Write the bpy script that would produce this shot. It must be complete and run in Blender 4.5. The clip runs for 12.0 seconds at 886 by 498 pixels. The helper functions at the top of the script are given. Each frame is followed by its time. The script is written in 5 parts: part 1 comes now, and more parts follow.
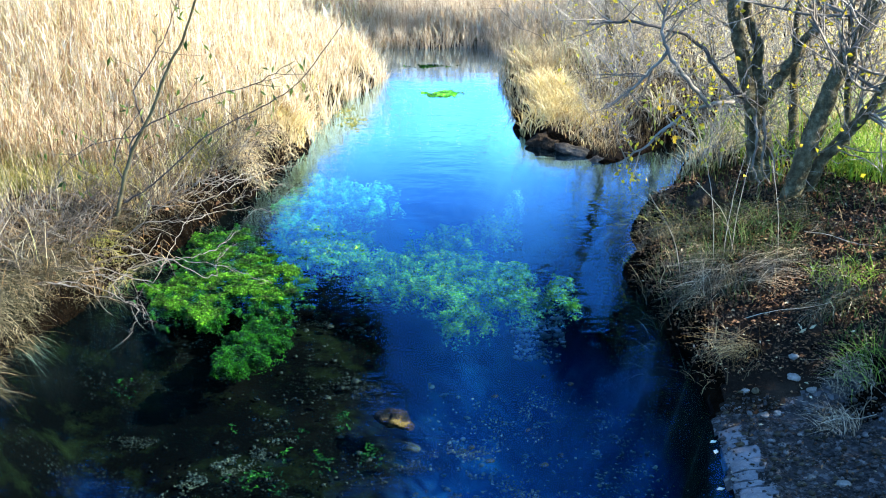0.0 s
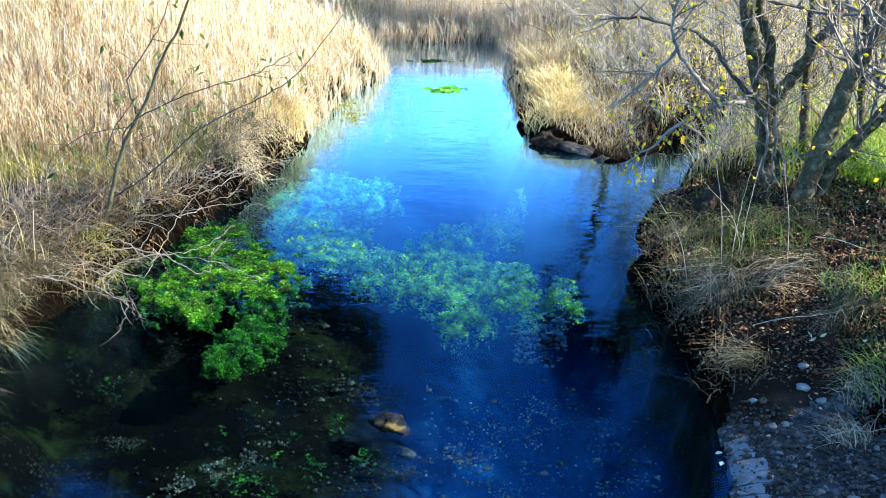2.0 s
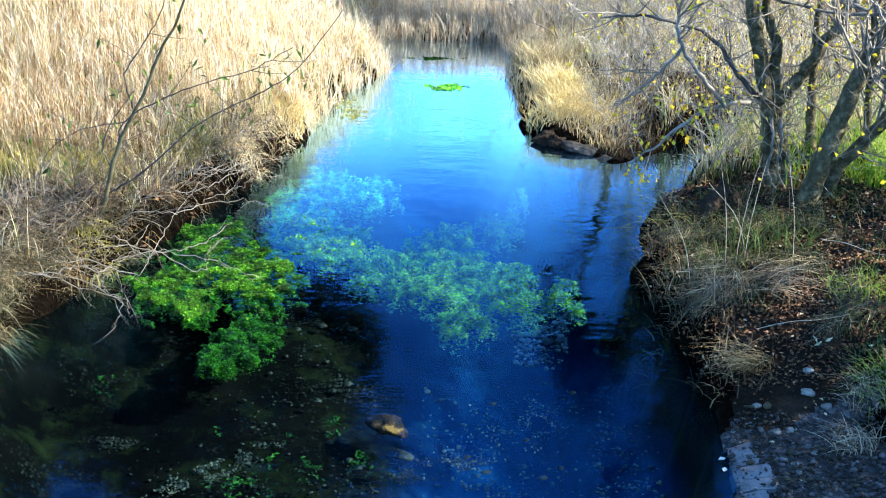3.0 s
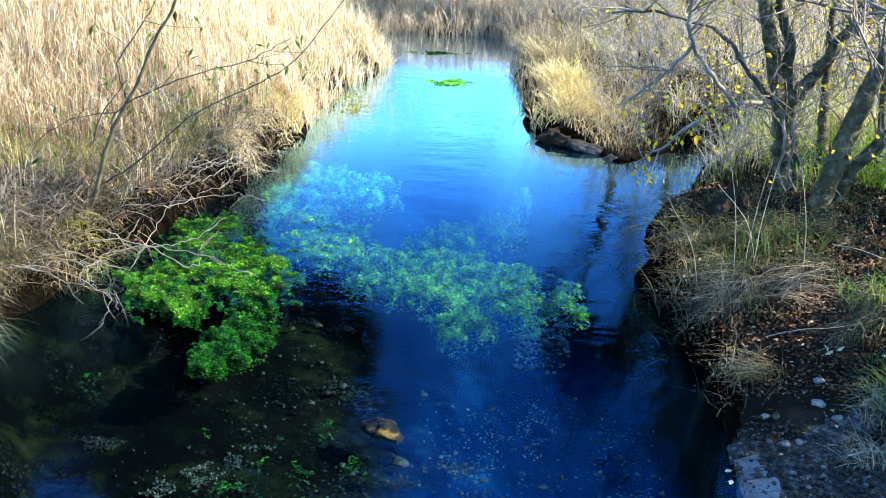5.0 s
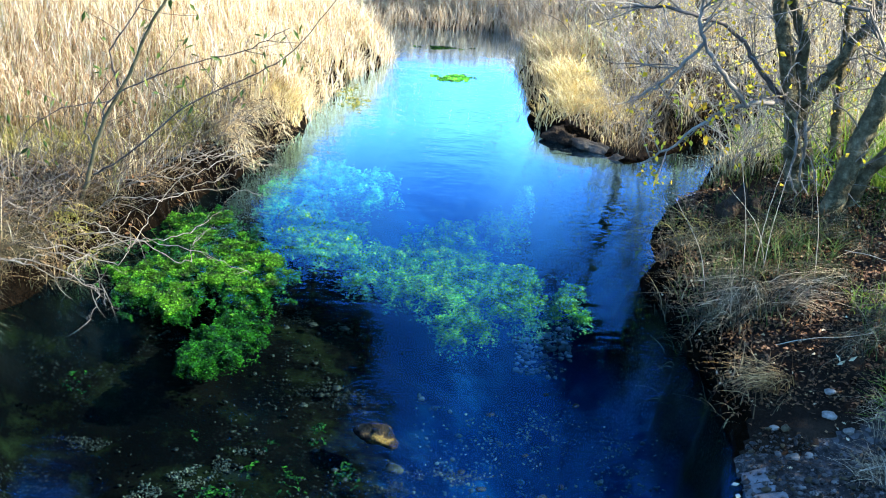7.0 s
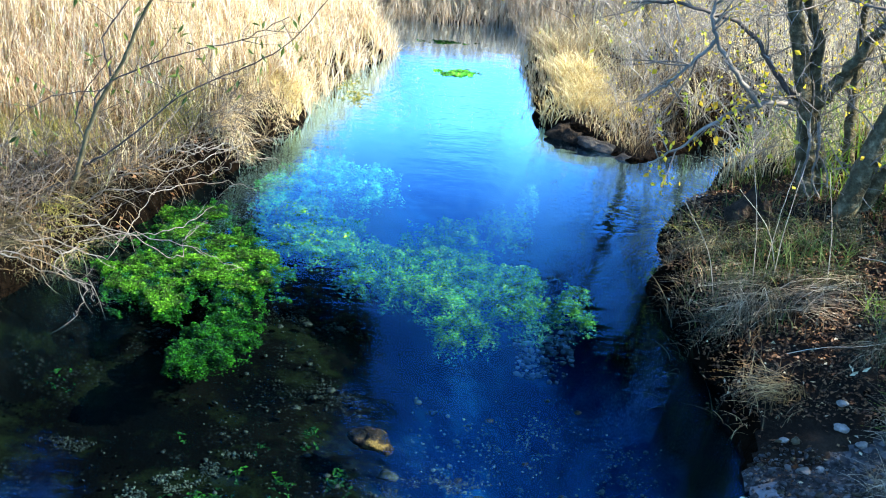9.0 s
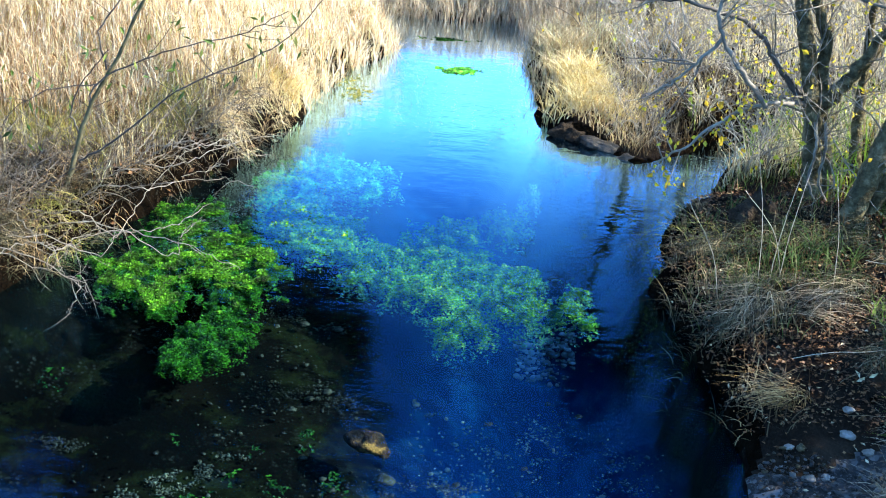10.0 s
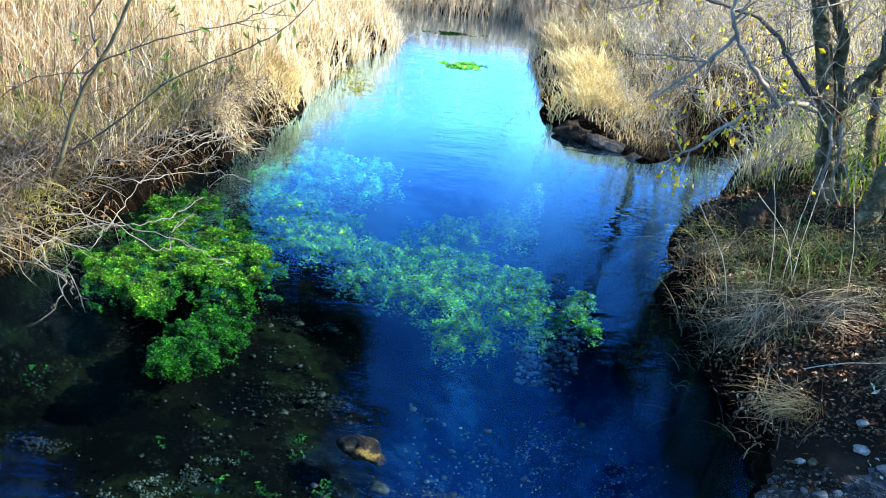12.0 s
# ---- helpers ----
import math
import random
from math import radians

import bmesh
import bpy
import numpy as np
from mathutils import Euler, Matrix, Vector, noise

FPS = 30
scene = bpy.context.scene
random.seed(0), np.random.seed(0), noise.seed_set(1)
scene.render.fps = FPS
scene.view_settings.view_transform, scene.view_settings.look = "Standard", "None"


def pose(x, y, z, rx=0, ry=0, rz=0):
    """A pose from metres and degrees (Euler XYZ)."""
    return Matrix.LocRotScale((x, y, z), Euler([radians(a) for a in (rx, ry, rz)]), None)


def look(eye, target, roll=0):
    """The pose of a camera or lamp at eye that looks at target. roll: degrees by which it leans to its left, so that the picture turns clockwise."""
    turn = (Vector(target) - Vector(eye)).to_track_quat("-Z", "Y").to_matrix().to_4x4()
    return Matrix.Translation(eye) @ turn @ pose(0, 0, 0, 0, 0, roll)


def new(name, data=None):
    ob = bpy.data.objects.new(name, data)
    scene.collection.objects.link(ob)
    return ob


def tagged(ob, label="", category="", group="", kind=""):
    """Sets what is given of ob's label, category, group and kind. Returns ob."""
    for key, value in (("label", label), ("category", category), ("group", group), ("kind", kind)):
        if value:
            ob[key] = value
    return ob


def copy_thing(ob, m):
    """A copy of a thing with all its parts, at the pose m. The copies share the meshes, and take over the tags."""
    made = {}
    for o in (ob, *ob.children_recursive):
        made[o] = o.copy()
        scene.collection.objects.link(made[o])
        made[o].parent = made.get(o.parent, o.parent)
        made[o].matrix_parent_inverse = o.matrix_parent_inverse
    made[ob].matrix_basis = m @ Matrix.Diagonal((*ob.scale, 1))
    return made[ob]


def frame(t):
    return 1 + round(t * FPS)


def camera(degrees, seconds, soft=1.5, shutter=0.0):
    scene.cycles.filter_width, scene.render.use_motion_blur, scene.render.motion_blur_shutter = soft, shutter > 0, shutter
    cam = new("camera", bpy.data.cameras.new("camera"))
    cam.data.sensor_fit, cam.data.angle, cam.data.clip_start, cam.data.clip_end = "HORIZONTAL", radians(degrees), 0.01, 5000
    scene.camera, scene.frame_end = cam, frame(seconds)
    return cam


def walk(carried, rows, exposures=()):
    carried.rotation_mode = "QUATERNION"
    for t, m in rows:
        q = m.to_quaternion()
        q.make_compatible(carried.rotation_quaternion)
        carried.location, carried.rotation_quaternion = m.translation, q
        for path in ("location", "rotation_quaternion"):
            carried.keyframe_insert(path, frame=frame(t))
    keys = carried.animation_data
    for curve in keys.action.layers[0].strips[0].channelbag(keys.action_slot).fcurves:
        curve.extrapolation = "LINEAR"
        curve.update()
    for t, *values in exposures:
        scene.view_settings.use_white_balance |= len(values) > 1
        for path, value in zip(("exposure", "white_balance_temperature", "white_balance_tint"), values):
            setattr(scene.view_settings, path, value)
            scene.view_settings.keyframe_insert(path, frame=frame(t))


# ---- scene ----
# ---- camera ----
cam = camera(34.0, 12.0, soft=1.12)


def aim(x, y, z, down, roll, yaw):
    d, w = radians(down), radians(yaw)
    way = Vector((-math.sin(w) * math.cos(d), math.cos(w) * math.cos(d), -math.sin(d)))
    return look((x, y, z), Vector((x, y, z)) + way, roll)


EXPOSURE = 2.2
walk(cam, [
    (0, aim(-0.026, -0.733, 4.176, 24.723, 0.149, -0.168)),
    (1, aim(-0.021, -0.611, 4.125, 24.769, 0.619, -0.139)),
    (2, aim(-0.016, -0.489, 4.075, 24.815, 1.089, -0.11)),
    (3, aim(-0.012, -0.367, 4.024, 24.862, 1.559, -0.083)),
    (4, aim(-0.008, -0.245, 3.973, 24.908, 2.028, -0.056)),
    (5, aim(-0.004, -0.122, 3.921, 24.955, 2.498, -0.03)),
    (6, aim(0.0, 0.001, 3.87, 25.002, 2.969, -0.005)),
    (7, aim(0.003, 0.124, 3.818, 25.049, 3.439, 0.019)),
    (8, aim(0.006, 0.247, 3.766, 25.096, 3.909, 0.042)),
    (9, aim(0.008, 0.371, 3.713, 25.143, 4.379, 0.064)),
    (10, aim(0.011, 0.495, 3.661, 25.19, 4.85, 0.085)),
    (11, aim(0.012, 0.619, 3.608, 25.237, 5.32, 0.105)),
    (12, aim(0.014, 0.744, 3.555, 25.285, 5.791, 0.124)),
], exposures=[(0, EXPOSURE), (12, EXPOSURE)])

# ---- sky and sun: low autumn sun, ahead and to the right ----
SUN_EL, SUN_AZ = radians(37), radians(93)
world = bpy.data.worlds.new("sky")
scene.world = world
world.use_nodes = True
wn = world.node_tree
sky = wn.nodes.new("ShaderNodeTexSky")
sky.sky_type = 'NISHITA'
sky.sun_disc = False
sky.sun_elevation, sky.sun_rotation = SUN_EL, SUN_AZ
sky.dust_density, sky.ozone_density = 1.6, 5.0
deepen = wn.nodes.new("ShaderNodeMix")
deepen.data_type, deepen.blend_type = 'RGBA', 'MULTIPLY'
deepen.inputs[0].default_value = 1.0
deepen.inputs[7].default_value = (0.50, 0.84, 1.12, 1)
wn.links.new(sky.outputs[0], deepen.inputs[6])
# thin veils of cirrus all over the unseen sky, added to mottle its mirror in the water
veil = wn.nodes.new("ShaderNodeTexNoise")
veil.inputs["Scale"].default_value, veil.inputs["Detail"].default_value, veil.inputs["Roughness"].default_value = 15.0, 6, 0.6
veil_ramp = wn.nodes.new("ShaderNodeValToRGB")
veil_ramp.color_ramp.elements[0].position, veil_ramp.color_ramp.elements[0].color = 0.40, (0.72, 0.84, 0.94, 1)
veil_ramp.color_ramp.elements[1].position, veil_ramp.color_ramp.elements[1].color = 0.66, (1.65, 1.50, 1.28, 1)
cirrus = wn.nodes.new("ShaderNodeMix")
cirrus.data_type, cirrus.blend_type = 'RGBA', 'MULTIPLY'
cirrus.inputs[0].default_value = 1.0
coords = wn.nodes.new("ShaderNodeTexCoord")
wn.links.new(coords.outputs["Generated"], veil.inputs["Vector"])
wn.links.new(veil.outputs[0], veil_ramp.inputs[0])
wn.links.new(deepen.outputs[2], cirrus.inputs[6])
wn.links.new(veil_ramp.outputs[0], cirrus.inputs[7])
wn.links.new(cirrus.outputs[2], wn.nodes["Background"].inputs[0])
wn.nodes["Background"].inputs[1].default_value = 0.145
sun_data = bpy.data.lights.new("sun", 'SUN')
sun_data.energy, sun_data.angle, sun_data.color = 5.0, radians(0.5), (1.0, 0.92, 0.78)
sun_ob = new("sun", sun_data)
toward_sun = Vector((math.sin(SUN_AZ) * math.cos(SUN_EL), math.cos(SUN_AZ) * math.cos(SUN_EL), math.sin(SUN_EL)))
sun_ob.matrix_world = look(toward_sun * 60, (0, 0, 0))

# ---- materials ----
def nodes_of(name):
    m = bpy.data.materials.new(name)
    m.use_nodes = True
    nt = m.node_tree
    return m, nt, nt.nodes["Principled BSDF"], nt.nodes["Material Output"]


def ramp(nt, fac, stops):
    r = nt.nodes.new("ShaderNodeValToRGB")
    el = r.color_ramp.elements
    while len(el) < len(stops):
        el.new(0.5)
    for e, (p, c) in zip(el, stops):
        e.position, e.color = p, (*c, 1)
    nt.links.new(fac, r.inputs[0])
    return r.outputs[0]


def noise_node(nt, scale, detail=4, rough=0.6, coords="Object"):
    tc = nt.nodes.new("ShaderNodeTexCoord")
    n = nt.nodes.new("ShaderNodeTexNoise")
    n.inputs["Scale"].default_value, n.inputs["Detail"].default_value, n.inputs["Roughness"].default_value = scale, detail, rough
    nt.links.new(tc.outputs[coords], n.inputs["Vector"])
    return n.outputs[0]


def mix(nt, fac, a, b, kind='MIX'):
    m = nt.nodes.new("ShaderNodeMix")
    m.data_type, m.blend_type = 'RGBA', kind
    if isinstance(fac, (int, float)):
        m.inputs[0].default_value = fac
    else:
        nt.links.new(fac, m.inputs[0])
    for s, v in ((m.inputs[6], a), (m.inputs[7], b)):
        if isinstance(v, tuple):
            s.default_value = (*v, 1)
        else:
            nt.links.new(v, s)
    return m.outputs[2]


def bump(nt, height, shader, strength, distance):
    b = nt.nodes.new("ShaderNodeBump")
    b.inputs["Strength"].default_value, b.inputs["Distance"].default_value = strength, distance
    nt.links.new(height, b.inputs["Height"])
    nt.links.new(b.outputs[0], shader.inputs["Normal"])


def leafy(name, stops, translucent=0.35, rough=0.55, patch=None, single_leaf=False, clump=0, depth_tint=None):
    """Blades and leaves: colour by piece, a fine mottling, and light coming through."""
    m, nt, p, out = nodes_of(name)
    geo = nt.nodes.new("ShaderNodeNewGeometry")
    pick = nt.nodes.new("ShaderNodeObjectInfo").outputs["Random"] if single_leaf else geo.outputs["Random Per Island"]
    col = ramp(nt, pick, stops)
    col = mix(nt, 0.35, col, ramp(nt, noise_node(nt, 30), [(0.3, (0.45, 0.42, 0.36)), (0.7, (1, 1, 1))]), 'MULTIPLY')
    # Clump noise puts dark gaps and bright tufts into the colour itself.
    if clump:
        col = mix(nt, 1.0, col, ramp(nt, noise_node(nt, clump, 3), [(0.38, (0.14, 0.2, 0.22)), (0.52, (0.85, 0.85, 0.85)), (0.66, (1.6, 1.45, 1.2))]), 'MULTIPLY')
    if patch:
        col = mix(nt, ramp(nt, noise_node(nt, 1.3, 3), [(0.42, (0, 0, 0)), (0.62, (1, 1, 1))]), col, patch)
    # Deeper leaves take the water's blue and dimming in their own colour.
    if depth_tint:
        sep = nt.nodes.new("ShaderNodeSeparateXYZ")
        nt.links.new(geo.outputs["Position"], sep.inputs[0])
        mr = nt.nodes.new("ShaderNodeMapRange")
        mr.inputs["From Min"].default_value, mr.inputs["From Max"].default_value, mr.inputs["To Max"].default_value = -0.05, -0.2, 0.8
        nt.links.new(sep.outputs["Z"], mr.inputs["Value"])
        col = mix(nt, mr.outputs[0], col, depth_tint)
    nt.links.new(col, p.inputs["Base Color"])
    p.inputs["Roughness"].default_value = rough
    p.inputs["Specular IOR Level"].default_value = 0.2
    t = nt.nodes.new("ShaderNodeBsdfTranslucent")
    nt.links.new(col, t.inputs["Color"])
    ms = nt.nodes.new("ShaderNodeMixShader")
    ms.inputs[0].default_value = translucent
    nt.links.new(p.outputs[0], ms.inputs[1])
    nt.links.new(t.outputs[0], ms.inputs[2])
    nt.links.new(ms.outputs[0], out.inputs["Surface"])
    return m


def solid(name, stops, scale, rough=0.8, relief=0.4, depth=0.01, fine=60, by_object=False, gloss=0.12):
    """Bark, stone, soil: two scales of noise in colour and relief."""
    m, nt, p, out = nodes_of(name)
    a = noise_node(nt, scale, 5)
    b = noise_node(nt, fine, 3)
    col = ramp(nt, a, stops)
    col = mix(nt, 0.5, col, ramp(nt, b, [(0.3, (0.5, 0.5, 0.5)), (0.75, (1.25, 1.25, 1.25))]), 'MULTIPLY')
    if by_object:
        oi = nt.nodes.new("ShaderNodeObjectInfo")
        col = mix(nt, 0.6, col, ramp(nt, oi.outputs["Random"], [(0, (0.55, 0.5, 0.45)), (1, (1.2, 1.2, 1.2))]), 'MULTIPLY')
    nt.links.new(col, p.inputs["Base Color"])
    p.inputs["Roughness"].default_value = rough
    p.inputs["Specular IOR Level"].default_value = gloss
    bump(nt, b, p, relief, depth)
    return m


M_REED = leafy("dry_reed", [(0, (0.16, 0.09, 0.04)), (0.16, (0.50, 0.31, 0.17)), (0.34, (0.70, 0.55, 0.33)), (0.55, (0.82, 0.73, 0.52)), (0.85, (0.90, 0.85, 0.72)), (0.94, (0.74, 0.66, 0.26)), (1, (0.30, 0.36, 0.10))], 0.45)
M_REED_BROWN = leafy("brown_reed", [(0, (0.10, 0.055, 0.025)), (0.3, (0.30, 0.18, 0.09)), (0.6, (0.52, 0.38, 0.22)), (0.9, (0.74, 0.62, 0.40)), (1, (0.34, 0.36, 0.10))], 0.35)
M_REED_FAR = leafy("far_reed", [(0, (0.34, 0.26, 0.17)), (0.5, (0.60, 0.50, 0.36)), (1, (0.76, 0.68, 0.53))], 0.45)
M_PLUME = leafy("reed_plume", [(0, (0.50, 0.40, 0.28)), (1, (0.75, 0.66, 0.50))], 0.4)
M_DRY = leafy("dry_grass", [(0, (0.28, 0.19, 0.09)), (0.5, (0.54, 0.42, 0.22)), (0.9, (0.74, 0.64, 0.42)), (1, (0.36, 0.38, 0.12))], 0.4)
# Lighter copy of the dry grass, its sunlit brightness put into the colour.
M_DRY_BRIGHT = leafy("sun_painted_straw", [(0, (0.40, 0.28, 0.12)), (0.4, (0.78, 0.65, 0.36)), (0.85, (0.9, 0.82, 0.58)), (1, (0.55, 0.58, 0.16))], 0.45)
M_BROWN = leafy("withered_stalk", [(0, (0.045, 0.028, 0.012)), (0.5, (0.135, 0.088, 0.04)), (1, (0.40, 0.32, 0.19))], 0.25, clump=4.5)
M_PALE = leafy("bleached_grass", [(0, (0.08, 0.055, 0.03)), (0.5, (0.30, 0.235, 0.15)), (1, (0.66, 0.56, 0.40))], 0.25)
M_TAN = leafy("tan_grass", [(0, (0.26, 0.13, 0.04)), (0.6, (0.55, 0.34, 0.13)), (1, (0.75, 0.56, 0.28))], 0.25)
M_GOLD = leafy("golden_grass", [(0, (0.44, 0.30, 0.09)), (0.5, (0.74, 0.59, 0.25)), (1, (0.9, 0.81, 0.48))], 0.4)
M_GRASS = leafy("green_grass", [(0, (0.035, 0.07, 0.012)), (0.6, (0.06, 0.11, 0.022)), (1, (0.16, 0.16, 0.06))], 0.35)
M_FRESH = leafy("fresh_grass", [(0, (0.10, 0.20, 0.02)), (0.6, (0.22, 0.38, 0.03)), (1, (0.45, 0.48, 0.10))], 0.45)
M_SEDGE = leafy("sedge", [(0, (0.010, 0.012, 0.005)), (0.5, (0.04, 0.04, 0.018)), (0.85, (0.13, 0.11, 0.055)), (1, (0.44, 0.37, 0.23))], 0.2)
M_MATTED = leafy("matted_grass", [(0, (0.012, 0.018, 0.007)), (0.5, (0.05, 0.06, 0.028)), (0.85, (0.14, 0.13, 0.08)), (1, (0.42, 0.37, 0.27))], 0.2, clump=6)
M_OLIVE = leafy("olive_grass", [(0, (0.12, 0.14, 0.03)), (0.5, (0.28, 0.28, 0.07)), (1, (0.55, 0.46, 0.12))], 0.4)
M_LITTER = leafy("leaf_litter", [(0, (0.03, 0.014, 0.006)), (0.5, (0.11, 0.05, 0.02)), (0.9, (0.20, 0.10, 0.04)), (0.96, (0.34, 0.24, 0.12)), (1, (0.55, 0.46, 0.30))], 0.1)
M_YELLOW = leafy("yellow_leaf", [(0, (0.60, 0.42, 0.02)), (0.6, (0.75, 0.60, 0.04)), (1, (0.55, 0.58, 0.08))], 0.5)
M_WILLOW = leafy("willow_leaf", [(0, (0.03, 0.06, 0.015)), (0.7, (0.10, 0.16, 0.03)), (1, (0.32, 0.34, 0.08))], 0.4, single_leaf=True)
M_AUTUMN = leafy("autumn_leaf", [(0, (0.60, 0.36, 0.02)), (0.6, (0.75, 0.58, 0.04)), (1, (0.50, 0.55, 0.08))], 0.5, single_leaf=True)
M_FALLEN = leafy("fallen_leaf", [(0, (0.5, 0.42, 0.22)), (1, (0.75, 0.7, 0.5))], 0.2)
M_ALDER = leafy("alder_leaf", [(0, (0.03, 0.045, 0.01)), (0.7, (0.06, 0.08, 0.02)), (1, (0.12, 0.09, 0.03))], 0.2)
M_CRESS = leafy("water_cress", [(0, (0.008, 0.04, 0.002)), (0.5, (0.045, 0.16, 0.005)), (0.85, (0.08, 0.31, 0.010)), (1, (0.17, 0.50, 0.03))], 0.4, clump=9, depth_tint=(0.004, 0.03, 0.008))
M_CRESS_DEEP = leafy("sunken_cress", [(0, (0.03, 0.14, 0.006)), (0.5, (0.10, 0.36, 0.012)), (0.85, (0.32, 0.60, 0.02)), (1, (0.66, 0.78, 0.04))], 0.3, clump=13, depth_tint=(0.006, 0.14, 0.15))
M_BARK = solid("grey_bark", [(0.3, (0.032, 0.027, 0.013)), (0.52, (0.10, 0.085, 0.045)), (0.72, (0.24, 0.21, 0.125))], 16, 0.9, 1.0, 0.02, 70)
M_TWIG = solid("pale_twig", [(0.3, (0.09, 0.078, 0.062)), (0.7, (0.28, 0.25, 0.205))], 6, 0.6, 0.3, 0.003, 60)
M_TWIG_DARK = solid("dark_twig", [(0.3, (0.045, 0.036, 0.03)), (0.7, (0.13, 0.11, 0.09))], 6, 0.7, 0.3, 0.003, 60)
M_REED_STEM = solid("bleached_stem", [(0.3, (0.26, 0.22, 0.16)), (0.7, (0.5, 0.45, 0.36))], 6, 0.7, 0.3, 0.003, 60)
# Paler copy of the twigs: their whitish look in sunlight is painted in.
M_TWIG_PALE = solid("sun_painted_twig", [(0.3, (0.14, 0.12, 0.095)), (0.7, (0.46, 0.42, 0.35))], 6, 0.6, 0.3, 0.003, 60)
M_CRESS_TEAL = leafy("teal_cress", [(0, (0.05, 0.32, 0.04)), (0.5, (0.14, 0.66, 0.08)), (0.85, (0.28, 0.82, 0.10)), (1, (0.62, 0.9, 0.12))], 0.3, clump=13, depth_tint=(0.006, 0.14, 0.22))
M_SAPLING = solid("sapling_bark", [(0.3, (0.04, 0.034, 0.016)), (0.7, (0.15, 0.125, 0.065))], 7, 0.7, 0.4, 0.004, 50)
M_STONE_DARK = solid("algae_stone", [(0.35, (0.010, 0.008, 0.005)), (0.7, (0.075, 0.06, 0.035))], 14, 0.7, 0.6, 0.01, 40, True)
M_STONE = solid("limestone", [(0.3, (0.10, 0.09, 0.08)), (0.7, (0.28, 0.26, 0.23))], 8, 0.8, 0.6, 0.01, 60, True)
M_ROCK = solid("dark_wet_rock", [(0.3, (0.016, 0.014, 0.011)), (0.7, (0.09, 0.08, 0.065))], 6, 0.45, 0.8, 0.02, 40)
# Russet stone; the orange stop paints its lit crest, scattered by noise.
M_RED = solid("russet_stone", [(0.42, (0.02, 0.010, 0.006)), (0.54, (0.06, 0.022, 0.010)), (0.64, (0.42, 0.15, 0.03))], 9, 0.8, 0.9, 0.02, 45)
M_PEAT = solid("peat", [(0.3, (0.008, 0.006, 0.004)), (0.7, (0.045, 0.032, 0.02))], 12, 0.9, 0.9, 0.03, 50)
# Near-black peat: the shade under the overhanging bank is put into its colour.
M_PEAT_SHADE = solid("peat_with_shade", [(0.3, (0.0018, 0.0013, 0.0009)), (0.7, (0.006, 0.0043, 0.0028))], 12, 0.9, 0.9, 0.03, 50, gloss=0.0)
M_MOSS = leafy("moss", [(0, (0.05, 0.07, 0.01)), (1, (0.18, 0.20, 0.04))], 0.2)
M_SLAB = solid("pale_slab", [(0.3, (0.06, 0.064, 0.07)), (0.7, (0.16, 0.165, 0.175))], 10, 0.6, 0.6, 0.006, 70)
M_WOOD = solid("weathered_wood", [(0.3, (0.20, 0.15, 0.10)), (0.7, (0.40, 0.32, 0.22))], 7, 0.8, 0.5, 0.004, 60)


def soil_material():
    m, nt, p, out = nodes_of("bank_soil")
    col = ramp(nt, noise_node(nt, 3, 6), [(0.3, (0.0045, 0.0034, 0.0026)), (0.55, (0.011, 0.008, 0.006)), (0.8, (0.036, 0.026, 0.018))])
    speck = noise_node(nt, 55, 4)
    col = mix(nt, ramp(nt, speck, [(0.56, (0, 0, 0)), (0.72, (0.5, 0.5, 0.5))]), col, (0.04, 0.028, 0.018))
    nt.links.new(col, p.inputs["Base Color"])
    p.inputs["Roughness"].default_value = 0.9
    p.inputs["Specular IOR Level"].default_value = 0.02
    bump(nt, speck, p, 0.9, 0.02)
    return m


